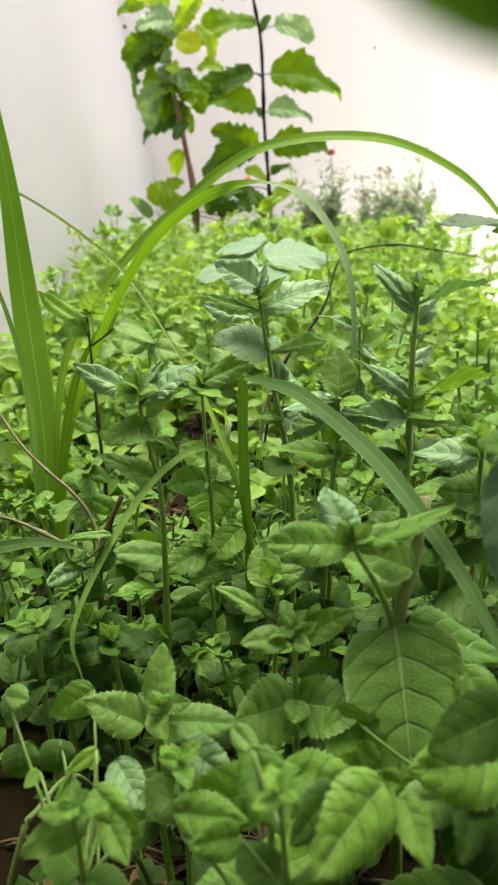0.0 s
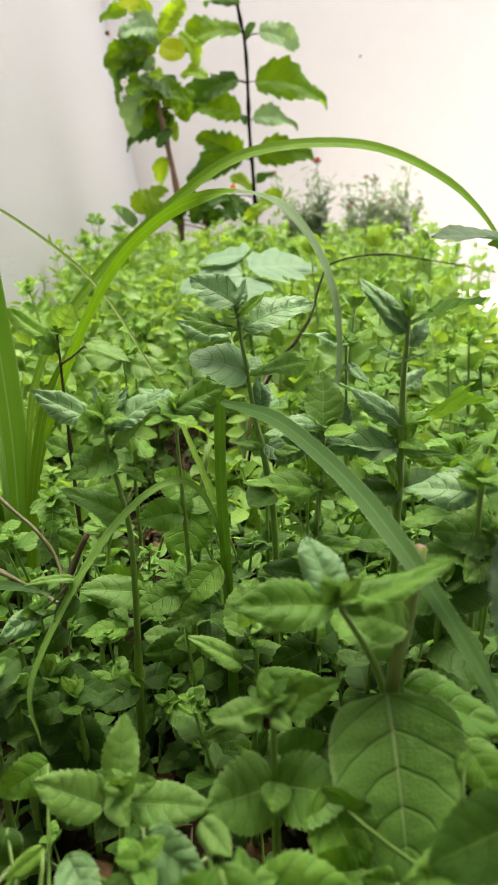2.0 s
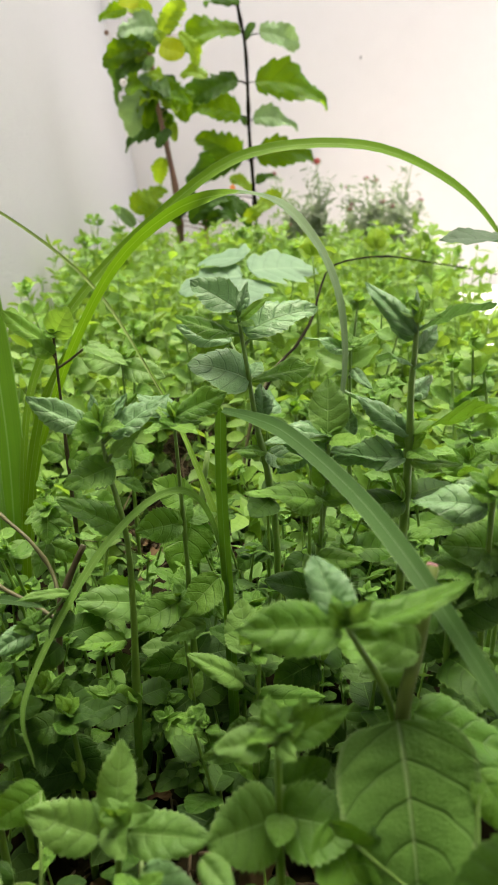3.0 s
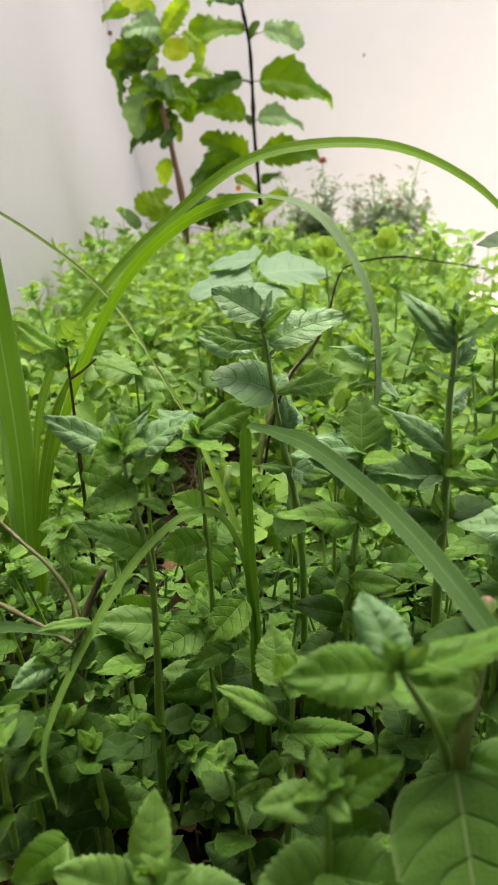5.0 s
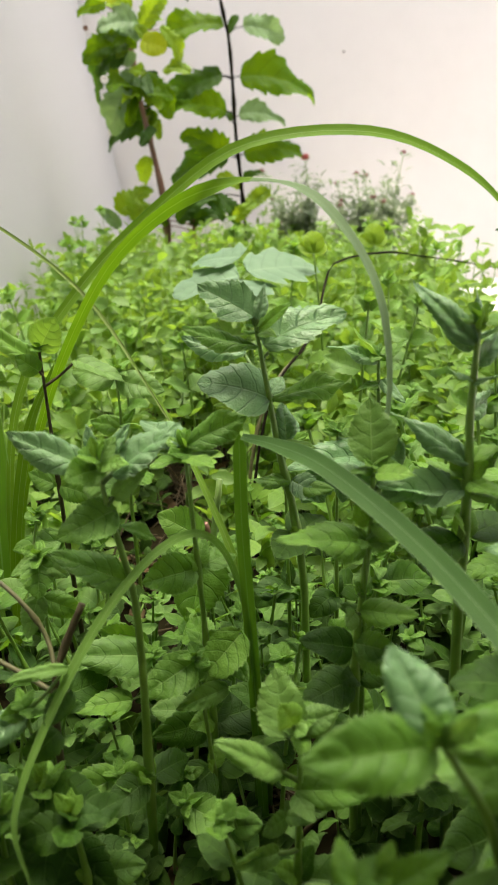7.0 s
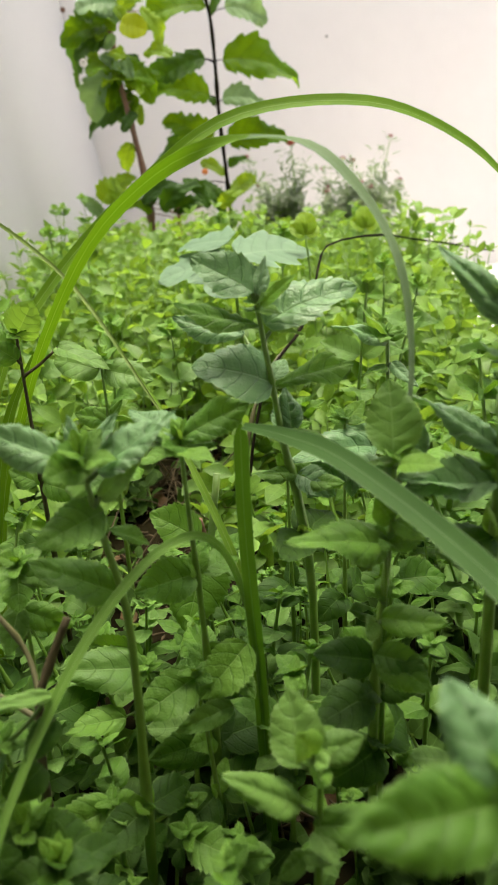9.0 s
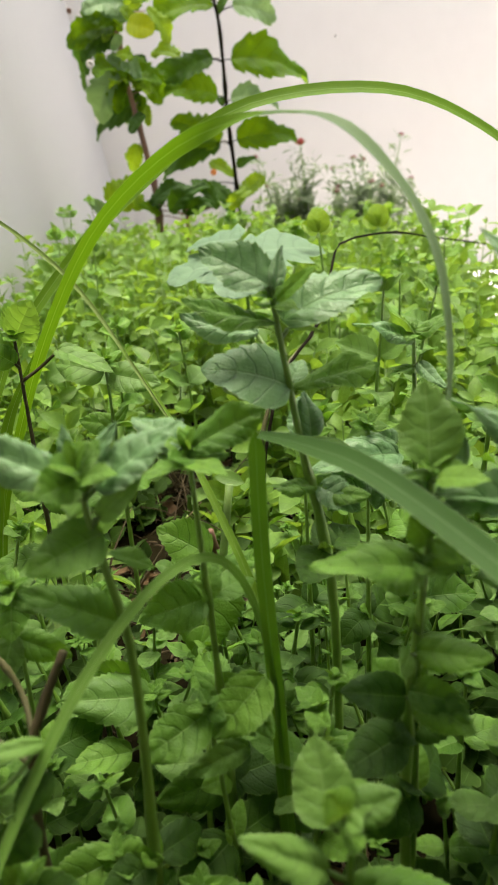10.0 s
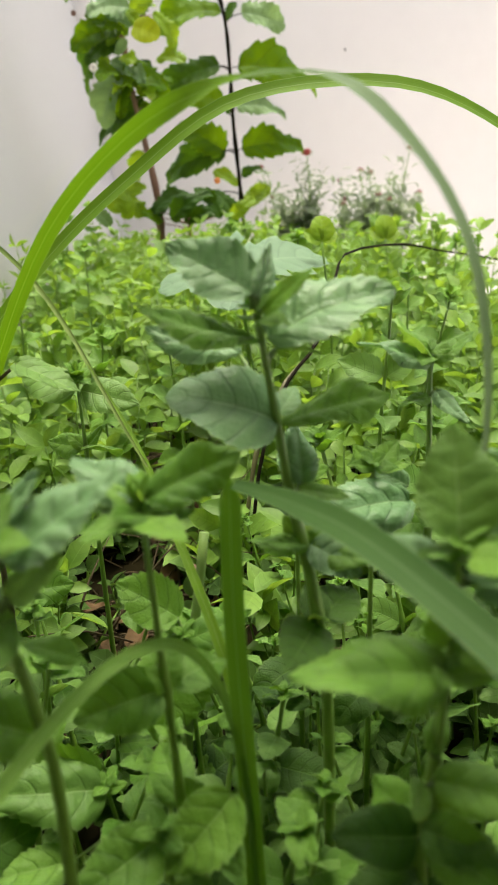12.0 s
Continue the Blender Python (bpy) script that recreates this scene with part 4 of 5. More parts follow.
child("leaf", FINE["mint"][1], plant, leaf_pose((0.0, 0.0, 0.145), 150, 10, 0.026, (0, -0.9, 1)))
child("leaf", FINE["pale"][4], plant, leaf_pose((0.0, 0.0, 0.150), 175, 25, 0.02, (0, -0.9, 1)))

# single leaves and shoots close to the path
for key, foot, head in (("n1", (-0.024, 0.170), (-0.024, 0.165, 0.106)), ("n2", (-0.048, 0.142), (-0.047, 0.134, 0.121)), ("n3", (0.007, 0.124), (0.004, 0.119, 0.139)), ("n4", (0.060, 0.166), (0.058, 0.159, 0.110))):
    mint([(foot[0], foot[1], 0), (foot[0], foot[1] - 0.002, head[2] * 0.5), head], [(0.5, 50, 0.024, 0, 0, "shaded"), (0.8, 140, 0.02, 0, 0, "shaded")], seed=80 + int(1000 * head[2]), face=(0, -0.8, 1), leaves=LEAVES[key], top=False, r=0.0012, label="low mint shoot with broad dull leaves", axils=False)
mint([(0.110, 0.160, 0), (0.104, 0.156, 0.13), (0.085, 0.150, 0.205), (0.061, 0.151, 0.207)], [(0.5, 20, 0.03, 0, None, "shaded")], seed=21, face=(-0.2, -1, 0.2), top=False, r=0.0012, axils=False, leaves=[((0.064, 0.151, 0.207), (0.058, 0.136, 0.178), (-0.3, -1, 0.3), "shade", 0.8)])
mint([(0.062, 0.130, 0), (0.061, 0.128, 0.05), (0.060, 0.126, 0.092)], [(0.5, 60, 0.03, -10, 0), (0.8, 200, 0.030, -25, 0), (0.98, 170, 0.034, 0, 5, "shaded")], seed=23, face=(0, -0.7, 1), top=False)
mint([(0.0, 0.152, 0), (0.002, 0.15, 0.08), (0.003, 0.147, 0.118)], [(0.5, 30, 0.03, -10, 0), (0.97, 190, 0.030, -15, -12, "mint")], seed=24, face=(0, -0.8, 1), top=False)
mint([(-0.09, 0.245, 0), (-0.09, 0.243, 0.07), (-0.088, 0.24, 0.108)], [(0.6, 60, 0.026, -10, 0, "shaded"), (0.97, 250, 0.02, 0, 5, "shaded")], seed=26, face=(0, -0.8, 1), top=False)
mint([(0.147, 0.333, 0), (0.145, 0.328, 0.15), (0.1271, 0.3229, 0.2506)], [(0.4, 30, 0.03, 5, 0), (0.65, 120, 0.024, 5, 5)], seed=27, face=(0, -0.5, 1), label="mint shoot with large dull grey-green top leaves", leaves=LEAVES["gl"])
mint([(0.110, 0.335, 0), (0.111, 0.333, 0.1), (0.110, 0.330, 0.155)], [(0.4, 60, 0.03, 0, 0), (0.7, 10, 0.032, 5, 5), (0.97, 100, 0.028, 20, 25)], seed=28, face=(0, -0.7, 1))
mint([(0.078, 0.250, 0), (0.077, 0.248, 0.08), (0.076, 0.246, 0.135)], [(0.5, 20, 0.028, 0, 0), (0.8, 110, 0.028, 0, 5), (0.98, 190, 0.030, 25, 20)], seed=29, key="shaded", face=(0, -0.9, 0.9))
mint([(-0.075, 0.53, 0), (-0.075, 0.528, 0.1), (-0.075, 0.525, 0.175)], [(0.5, 50, 0.03, 0, 0), (0.75, 140, 0.03, 0, 5), (0.98, 170, 0.036, 15, -12, "pale")], seed=33, face=(0, -0.8, 1))

mint([(-0.085, 0.258, 0), (-0.085, 0.256, 0.06), (-0.084, 0.254, 0.092)], [(0.5, 60, 0.02, -10, 0), (0.97, 240, 0.02, 0, 10)], seed=35, key="shaded", face=(0, -0.8, 1))
mint([(-0.062, 0.262, 0), (-0.062, 0.260, 0.06), (-0.063, 0.258, 0.085)], [(0.5, 20, 0.018, -10, 0), (0.97, 200, 0.019, 5, 10)], seed=36, key="shaded", face=(0, -0.8, 1))
mint([(0.078, 0.158, 0), (0.075, 0.152, 0.07), (0.064, 0.137, 0.144)], [(0.5, 60, 0.026, 0, 0, "shaded")], seed=37, face=(0, -0.9, 0.8), top=False, r=0.0012, label="leafy mint shoot with broad dull lower leaves", leaves=[
    ((0.062, 0.137, 0.145), (0.041, 0.134, 0.137), (-0.1, -0.9, 0.8), "shaded", 0.95), ((0.066, 0.158, 0.104), (0.057, 0.142, 0.082), (0, -1, 0.4), "shaded", 1.3), ((0.054, 0.152, 0.112), (0.037, 0.148, 0.094), (0, -1, 0.5), "mint", 1.2), ((0.068, 0.142, 0.12), (0.075, 0.128, 0.105), (0, -1, 0.5), "shaded", 1.3), ((0.07, 0.146, 0.1), (0.05, 0.132, 0.083), (0, -1, 0.5), "shaded", 1.2)])
mint([(-0.068, 0.272, 0), (-0.07, 0.27, 0.05), (-0.074, 0.268, 0.088)], [(0.5, 30, 0.026, -5, 0, "shaded")], seed=38, face=(0, -0.9, 0.8), top=True, r=0.0011, label="leafy mint shoot before a dark cut stem", leaves=[
    ((-0.074, 0.268, 0.088), (-0.096, 0.262, 0.083), (0, -0.9, 0.8), "shaded", 1.0), ((-0.073, 0.268, 0.088), (-0.053, 0.262, 0.087), (0, -0.9, 0.9), "shaded", 1.0), ((-0.073, 0.267, 0.08), (-0.072, 0.248, 0.07), (0, -1, 0.8), "shaded", 0.9), ((-0.072, 0.268, 0.065), (-0.09, 0.252, 0.052), (0, -1, 0.6), "shaded", 1.2), ((-0.071, 0.268, 0.065), (-0.055, 0.254, 0.055), (0, -1, 0.6), "shaded", 1.2)])
mint([(0.085, 0.010, 0), (0.080, 0.018, 0.16), (0.050, 0.024, 0.265), (0.0130, 0.0235, 0.2642)], [(0.4, 10, 0.026, 0, None, "shaded")], seed=39, top=False, r=0.0008, axils=False, label="tall mint shoot with one small dark top leaf", leaves=[
    ((0.0130, 0.0235, 0.2642), (0.0024, 0.0247, 0.2698), (0, -1, 0.2), "shaded", 0.5)])
# taller shoots rising from the lime-green plants
rg = random.Random(21)
for x, y, h in ((-0.234, 1.337, 0.285), (-0.146, 0.986, 0.235), (-0.20, 1.12, 0.25), (-0.235, 0.90, 0.20), (-0.175, 0.80, 0.19), (0.075, 0.86, 0.235), (0.17, 0.80, 0.20), (0.28, 1.0, 0.22), (0.36, 1.15, 0.215), (0.10, 0.62, 0.20), (0.15, 0.66, 0.19), (0.20, 0.58, 0.17), (-0.10, 0.72, 0.17), (-0.03, 0.70, 0.165), (-0.27, 1.55, 0.29), (-0.22, 1.6, 0.31), (0.25, 1.3, 0.25), (0.02, 1.25, 0.255)):
    mint([(x, y, 0), (x + rg.uniform(-.01, .01), y, h * 0.5), (x + rg.uniform(-.015, .015), y, h)], auto_nodes(rg, 6, 0.034, 0.3, 0.97, ("pale", "young", "mint")), r=0.0013, seed=rg.randrange(999), key="young", meshes=COARSE, face=(0, -0.8, 1), label="slender lime-green shoot with small paired leaves", axils=False)


# ---- grass ----
def blade(bm, ctrl, width, face0, face1, count=48, fold=0.22, sharp=0.35, root=0.7, ramp=4.0, turned=2.0):
    """A grass blade: a folded ribbon along a curve that turns from one facing to another and narrows to its tip; turned: how far along it its dull underside comes up."""
    pts = curve_points(ctrl, count)
    layer = bm.loops.layers.uv.verify()
    rows = []
    for k, p in enumerate(pts):
        s = k / count
        way = (pts[min(k + 1, count)] - pts[max(k - 1, 0)]).normalized()
        face = Vector(face0).lerp(Vector(face1), s)
        side = way.cross(face).normalized()
        up = side.cross(way)
        w = width * 0.5 * (root + (1 - root) * min(1.0, s * ramp)) * min(1.0, ((1 - s) / sharp) ** 0.7 if s < 1 else 0.0) + 0.0002
        rows.append([(bm.verts.new(p + side * (w * u) + up * (fold * w * abs(u))), 0.5 + 0.5 * u, s) for u in (-1, -0.55, 0, 0.55, 1)])
    for a, b in zip(rows, rows[1:]):
        for i in range(4):
            f = bm.faces.new((a[i][0], a[i + 1][0], b[i + 1][0], b[i][0]))
            for loop, q in zip(f.loops, (a[i], a[i + 1], b[i + 1], b[i])):
                loop[layer].uv = (q[1], q[2])
            f.material_index = int(a[i][2] >= turned)


def grass_tuft(root, label, blades):
    tuft = new("grass_tuft")
    tuft.location = root
    tagged(tuft, label, "grass", "grass tufts among the mint")
    for ctrl, width, f0, f1, mat, extra in blades:
        bm = bmesh.new()
        blade(bm, [Vector(p) - Vector(root) for p in ctrl], width, f0, f1, **extra)
        me = finish(bm, "blade", mat)
        if "turned" in extra:
            me.materials.append(GRASS_UNDER)
        child("blade", me, tuft)
    return tuft


grass_tuft((-0.152, 0.475, 0), "tall tuft of broad arching bright green grass blades", [
    ([(-0.152, 0.488, 0), (-0.149, 0.505, 0.10), (-0.1382, 0.5346, 0.1695), (-0.1011, 0.5696, 0.2257), (-0.0484, 0.5984, 0.2743), (0.0197, 0.6136, 0.3167), (0.1127, 0.6202, 0.3217), (0.185, 0.6363, 0.2959), (0.2341, 0.6484, 0.2552), (0.262, 0.655, 0.205)], 0.0112, (0.3, -1, 0.3), (0.35, -0.75, 0.8), GRASS, {"root": 0.3, "ramp": 1.25, "sharp": 0.2}),
    ([(-0.15, 0.482, 0), (-0.143, 0.505, 0.09), (-0.1209, 0.5004, 0.1503), (-0.0914, 0.4643, 0.2016), (-0.0581, 0.4272, 0.2455), (-0.0254, 0.3955, 0.2697), (0.0016, 0.3671, 0.277), (0.0242, 0.3395, 0.2727), (0.0385, 0.3257, 0.2572), (0.0464, 0.3129, 0.2373), (0.0485, 0.3064, 0.2128), (0.0452, 0.2992, 0.1897), (0.043, 0.297, 0.172)], 0.0058, (0.4, -1, 0.2), (0.9, -0.8, 0.1), GRASS, {"sharp": 0.36, "turned": 0.52}),
    ([(-0.161, 0.491, 0), (-0.159, 0.51, 0.116), (-0.168, 0.534, 0.221), (-0.171, 0.539, 0.301), (-0.182, 0.553, 0.40)], 0.022, (0.1, -1, 0.1), (0.3, -1, 0.1), GRASS_LIME, {"fold": 0.1, "sharp": 0.6}),
    ([(-0.152, 0.470, 0), (-0.154, 0.469, 0.085), (-0.160, 0.489, 0.148), (-0.175, 0.501, 0.216), (-0.200, 0.506, 0.275)], 0.0032, (0.1, -1, 0.1), (0.3, -1, 0.1), GRASS_SOFT, {}),
    ([(-0.148, 0.470, 0), (-0.138, 0.470, 0.085), (-0.124, 0.48, 0.15), (-0.105, 0.49, 0.19)], 0.006, (0.1, -1, 0.1), (0.3, -1, 0.1), GRASS, {}),
])
grass_tuft((-0.002, 0.318, 0), "grass tuft with a folded blade drooping over the mint", [
    ([(-0.001, 0.316, 0), (-0.002, 0.320, 0.094), (-0.003, 0.325, 0.150), (-0.002, 0.328, 0.188)], 0.0048, (0, -1, 0), (0.1, -1, 0.1), GRASS_LIME, {"sharp": 0.05}),
    ([(-0.001, 0.327, 0.187), (0.011, 0.313, 0.187), (0.024, 0.291, 0.186), (0.041, 0.255, 0.178), (0.0513, 0.2128, 0.1717), (0.0646, 0.18, 0.1527), (0.0732, 0.156, 0.132)], 0.0062, (-0.2, -0.9, 0.8), (-0.4, -0.7, 0.6), GRASS_GREY, {"root": 0.35}),
    ([(-0.002, 0.318, 0), (-0.002, 0.32, 0.094), (-0.007, 0.323, 0.134), (-0.018, 0.314, 0.155), (-0.035, 0.298, 0.155), (-0.056, 0.277, 0.136), (-0.076, 0.251, 0.101), (-0.072, 0.239, 0.081)], 0.0034, (0.3, -1, 0.1), (-0.5, -0.8, 0.9), GRASS_SOFT, {"sharp": 0.3, "root": 0.4, "ramp": 1.2}),
    ([(-0.003, 0.320, 0), (-0.002, 0.325, 0.091), (-0.005, 0.345, 0.121), (-0.021, 0.386, 0.152), (-0.036, 0.424, 0.172), (-0.055, 0.455, 0.195)], 0.0042, (0, -1, 0), (0.2, -1, 0.4), GRASS, {"sharp": 0.9}),
    ([(-0.030, 0.410, 0.165), (-0.087, 0.506, 0.229), (-0.161, 0.566, 0.279), (-0.231, 0.598, 0.31)], 0.0018, (0, -1, 0), (0.2, -1, 0.4), GRASS_PALE, {"root": 0.3, "fold": 0.6, "sharp": 0.2}),
])
grass_tuft((-0.215, 0.30, 0), "low grass blade bent flat among mint stems", [
    ([(-0.215, 0.30, 0), (-0.205, 0.30, 0.07), (-0.175, 0.296, 0.113), (-0.135, 0.290, 0.116), (-0.100, 0.289, 0.121), (-0.076, 0.287, 0.117)], 0.008, (0.2, -1, 0), (0.1, -0.8, 1), GRASS_GREY, {"sharp": 0.5}),
    ([(-0.212, 0.303, 0), (-0.21, 0.306, 0.06), (-0.20, 0.31, 0.11), (-0.18, 0.316, 0.135)], 0.005, (0.2, -1, 0), (0.1, -0.8, 1), GRASS_GREY, {"sharp": 0.6}),
])

# ---- cut woody stems and stalks ----
stump = new("cut_stem")
stump.location = (-0.074, 0.290, 0)
tagged(stump, "cut purple-brown mint stem with bare side branches", "plant stem")
child("stem", stem_mesh("stem", [(0.004, 0.004, 0), (0.0, 0.0, 0.07), (0.002, 0.001, 0.111), (0.006, 0.006, 0.124), (0.013, 0.010, 0.138)], 0.0014, 0.0013, STEM_PURPLE, 10, 18, [0.75]), stump)
child("branch", stem_mesh("branch", [(0.002, 0.004, 0.109), (-0.003, 0.016, 0.122), (-0.012, 0.020, 0.136), (-0.027, 0.029, 0.146), (-0.042, 0.038, 0.159), (-0.062, 0.056, 0.182)], 0.0009, 0.0007, STEM_TAN, 8, 24, [0.3, 0.6]), stump, None, "bare tan side branch")
child("branch", stem_mesh("branch", [(0.0, 0.004, 0.107), (-0.016, 0.013, 0.112), (-0.044, 0.026, 0.120), (-0.065, 0.027, 0.125)], 0.0010, 0.0009, STEM_TAN, 8, 20, [0.5]), stump)
stump = new("cut_stem")
stump.location = (-0.026, 0.372, 0)
tagged(stump, "cut pale green stem standing in the mint", "plant stem")
child("stem", stem_mesh("stem", [(0, 0, 0), (0.004, 0.004, 0.08), (0.015, 0.014, 0.149)], 0.0018, 0.0016, STEM_LIME, 10, 14, [0.5]), stump)
stump = new("cut_stem")
stump.location = (-0.024, 0.552, 0)
tagged(stump, "short dry orange-brown stub in litter", "plant stem")
child("stem", stem_mesh("stem", [(0.004, 0.003, 0), (0.002, 0.0, 0.03), (-0.002, -0.006, 0.056)], 0.0026, 0.0024, STEM_RED, 9, 10), stump)


def runner(ctrl, r, mat, label):
    root = Vector(ctrl[0])
    ob = new("runner_stem", stem_mesh("runner_stem", [Vector(p) - root for p in ctrl], r, r * 0.8, mat, 8, 24, [0.35, 0.7]))
    ob.location = root
    return tagged(ob, label, "plant stem")


runner([(-0.040, 0.240, 0.0), (-0.037, 0.231, 0.056), (-0.030, 0.210, 0.046), (-0.020, 0.207, 0.045), (-0.008, 0.217, 0.05), (-0.004, 0.235, 0.0)], 0.0013, STEM_PALE, "pale green runner looping above the soil")
runner([(-0.072, 0.135, 0.0), (-0.064, 0.148, 0.055), (-0.055, 0.160, 0.067), (-0.043, 0.171, 0.066), (-0.035, 0.19, 0.0)], 0.0011, STEM_PALE, "pale runner stem lying over lower leaves")
runner([(-0.10, 0.165, 0.0), (-0.083, 0.179, 0.06), (-0.079, 0.190, 0.065), (-0.070, 0.212, 0.058), (-0.06, 0.24, 0.0)], 0.0011, STEM_PALE, "pale green bent runner stem")
runner([(0.005, 0.60, 0.0), (0.022, 0.615, 0.10), (0.043, 0.639, 0.142), (0.063, 0.664, 0.158), (0.083, 0.701, 0.179), (0.098, 0.752, 0.205), (0.126, 0.836, 0.221), (0.208, 0.959, 0.222), (0.284, 1.057, 0.209), (0.345, 1.085, 0.198), (0.42, 1.12, 0.182)], 0.0013, BARK_DARK, "thin dark dry twig arching over the bed")
runner([(0.0, 0.60, 0.0), (0.018, 0.618, 0.098), (0.040, 0.640, 0.139), (0.066, 0.672, 0.158)], 0.0016, STEM_TAN, "dry split tan stalk leaning on a twig")

# ---- gourd seedling with pale lobed leaves ----
gourd = new("gourd_plant")
gourd.location = (0.022, 0.80, -0.012)
tagged(gourd, "young gourd vine with broad pale blue-green leaves", "vine")
child("stem", stem_mesh("stem", [(0, 0, 0), (0.004, 0.01, 0.12), (0, 0.0, 0.225)], 0.002, 0.0016, STEM, 8, 12, [0.7]), gourd)
LOBED = leaf_mesh("lobed_leaf", GOURD, leaf_shape(random.Random(4), n=40, m=8, width=1.05, teeth=3, bite=0.24, droop=0.4, fold=0.06, quilt=0.012, base=0.32, tip=0.6, wave=0.02))
for at, az, el, size in (((0, -0.01, 0.222), 255, -20, 0.062), ((0.004, 0.0, 0.230), 12, 3, 0.078), ((-0.004, 0.0, 0.226), 178, -8, 0.072), ((0, 0.03, 0.243), 150, 0, 0.06)):
    child("leaf", LOBED, gourd, leaf_pose(at, az, el, size, (0, -0.35, 1)))

# two slender shoots, each with a round lime leaf on top
ROUND = leaf_mesh("round_leaf", SHRUB_LIME, leaf_shape(random.Random(9), n=24, m=4, width=0.9, teeth=6, bite=0.03, droop=0.4, fold=0.35, base=0.4, tip=0.65))
for x, y, h, size in ((0.094, 0.796, 0.232, 0.024), (0.23, 1.121, 0.226, 0.034)):
    sprout = new("young_shoot")
    sprout.location = (x + 0.006, y, 0)
    tagged(sprout, "slender young shoot with round lime-green top leaf", "seedling")
    child("stem", stem_mesh("stem", [(0, 0, 0), (0.001, 0, h * 0.6), (-0.006, 0, h)], 0.0014, 0.001, STEM, 6, 10, [0.6]), sprout)
    for az, el, k in ((80, 70, 1.0), (20, 30, 0.7), (165, 35, 0.75)):
        child("leaf", ROUND, sprout, leaf_pose((-0.006, 0, h), az, el, size * k, (0, -1, 0.4)))

# ---- shrubs in the rear corner ----
BROAD = {key: [leaf_mesh("broad_leaf", mat, leaf_shape(random.Random(30 + k), n=40, m=5, width=w * (0.78 if key == "d" else 1.0), teeth=7, bite=0.17, droop=d * (1.4 if key == "d" else 1.0), fold=0.22, quilt=0.03, base=0.36, tip=0.5, wave=0.08, lean=0.1 + 0.05 * k)) for k, (w, d) in enumerate(((0.46, 0.9), (0.54, 0.6), (0.5, 1.2), (0.6, 0.4)))]
         for key, mat in (("g", SHRUB), ("d", SHRUB_DARK), ("b", SHRUB_PALE), ("p", SHRUB_PALE), ("y", SHRUB_LIME))}
BROAD_YELLOW = leaf_mesh("yellow_leaf", YELLOW, leaf_shape(random.Random(8), n=24, m=4, width=0.95, teeth=6, bite=0.03, droop=0.3, fold=0.1, base=0.35, tip=0.5))


def shrub(root, label, stem_ctrl, r0, r1, stem_mat, leaves, seed, depth, crowd=0):
    rg = random.Random(seed)
    ob = new("shrub")
    ob.location = root
    tagged(ob, label, "shrub", "shrubs in the rear corner")
    rel = [Vector(p) - Vector(root) for p in stem_ctrl]
    child("stem", stem_mesh("stem", rel, r0, r1, stem_mat, 8, 30, [0.2, 0.35, 0.5, 0.65, 0.8]), ob)
    for x0, z0, x1, z1, key in leaves:
        off = rg.uniform(-depth, depth)
        base = Vector((x0, root[1] + off * 0.3, z0)) - Vector(root)
        way = Vector((x1 - x0, off + rg.uniform(-0.02, 0.02), z1 - z0))
        node = min(curve_points(rel, 60), key=lambda q: (q - base + Vector((0, 0, 0.012))).length)
        if 0.004 < (node - base).length < 0.09:
            child("petiole", stem_mesh("petiole", [node, (node + base) * 0.5 + Vector((0, 0, 0.004)), base + way * 0.06], 0.0016, 0.0010, stem_mat, 5, 6), ob)
        az, el = math.degrees(math.atan2(way.y, way.x)), math.degrees(math.asin(way.z / way.length))
        m = leaf_pose(base, az, el + 14, way.length * 1.05, (rg.uniform(-.3, .3), -1, rg.uniform(0.1, 0.8)))
        child("leaf", rg.choice(BROAD[key]), ob, m @ Matrix.Diagonal((1 if way.x > 0 else -1, 1, 1, 1)))
    for k in range(crowd):
        q = curve_points(rel, 40)[int(rg.uniform(0.6, 1.0) * 40)] + Vector((rg.uniform(-0.07, 0.035), rg.uniform(-0.05, 0.05), rg.uniform(-0.02, 0.03)))
        child("leaf", rg.choice(BROAD[rg.choice("ggyyp")]), ob, leaf_pose(q, rg.choice((rg.uniform(150, 300), rg.uniform(-60, 40))), rg.uniform(-60, 25), rg.uniform(0.035, 0.075), (rg.uniform(-.5, .5), -1, rg.uniform(0.2, 0.9))))
    return ob


shrub((0.088, 1.9, 0), "tall thin dark-stemmed shrub with paired toothed leaves", [(0.088, 1.9, 0), (0.079, 1.9, 0.26), (0.073, 1.9, 0.385), (0.067, 1.9, 0.49), (0.066, 1.9, 0.60), (0.062, 1.9, 0.69), (0.046, 1.9, 0.78), (0.030, 1.9, 0.95)], 0.0048, 0.0034, BARK_DARK,
      [(0.052, 0.711, -0.099, 0.694, "g"), (0.062, 0.696, 0.090, 0.731, "d"), (0.097, 0.711, 0.196, 0.684, "b"), (0.085, 0.605, 0.271, 0.539, "g"), (0.041, 0.608, -0.092, 0.545, "d"), (0.047, 0.528, -0.082, 0.529, "g"), (0.077, 0.520, 0.188, 0.487, "b"), (0.041, 0.426, -0.056, 0.480, "g"), (0.047, 0.436, -0.116, 0.352, "d"), (0.084, 0.432, 0.232, 0.417, "g"), (0.011, 0.340, 0.067, 0.278, "d"), (0.086, 0.307, 0.148, 0.344, "y"), (0.058, 0.508, 0.042, 0.535, "d"), (0.034, 0.772, -0.038, 0.784, "d"), (0.071, 0.352, 0.016, 0.385, "y"), (0.081, 0.372, 0.121, 0.388, "d"), (0.004, 0.783, 0.050, 0.767, "d"), (0.036, 0.603, 0.010, 0.620, "d")], 41, 0.03)
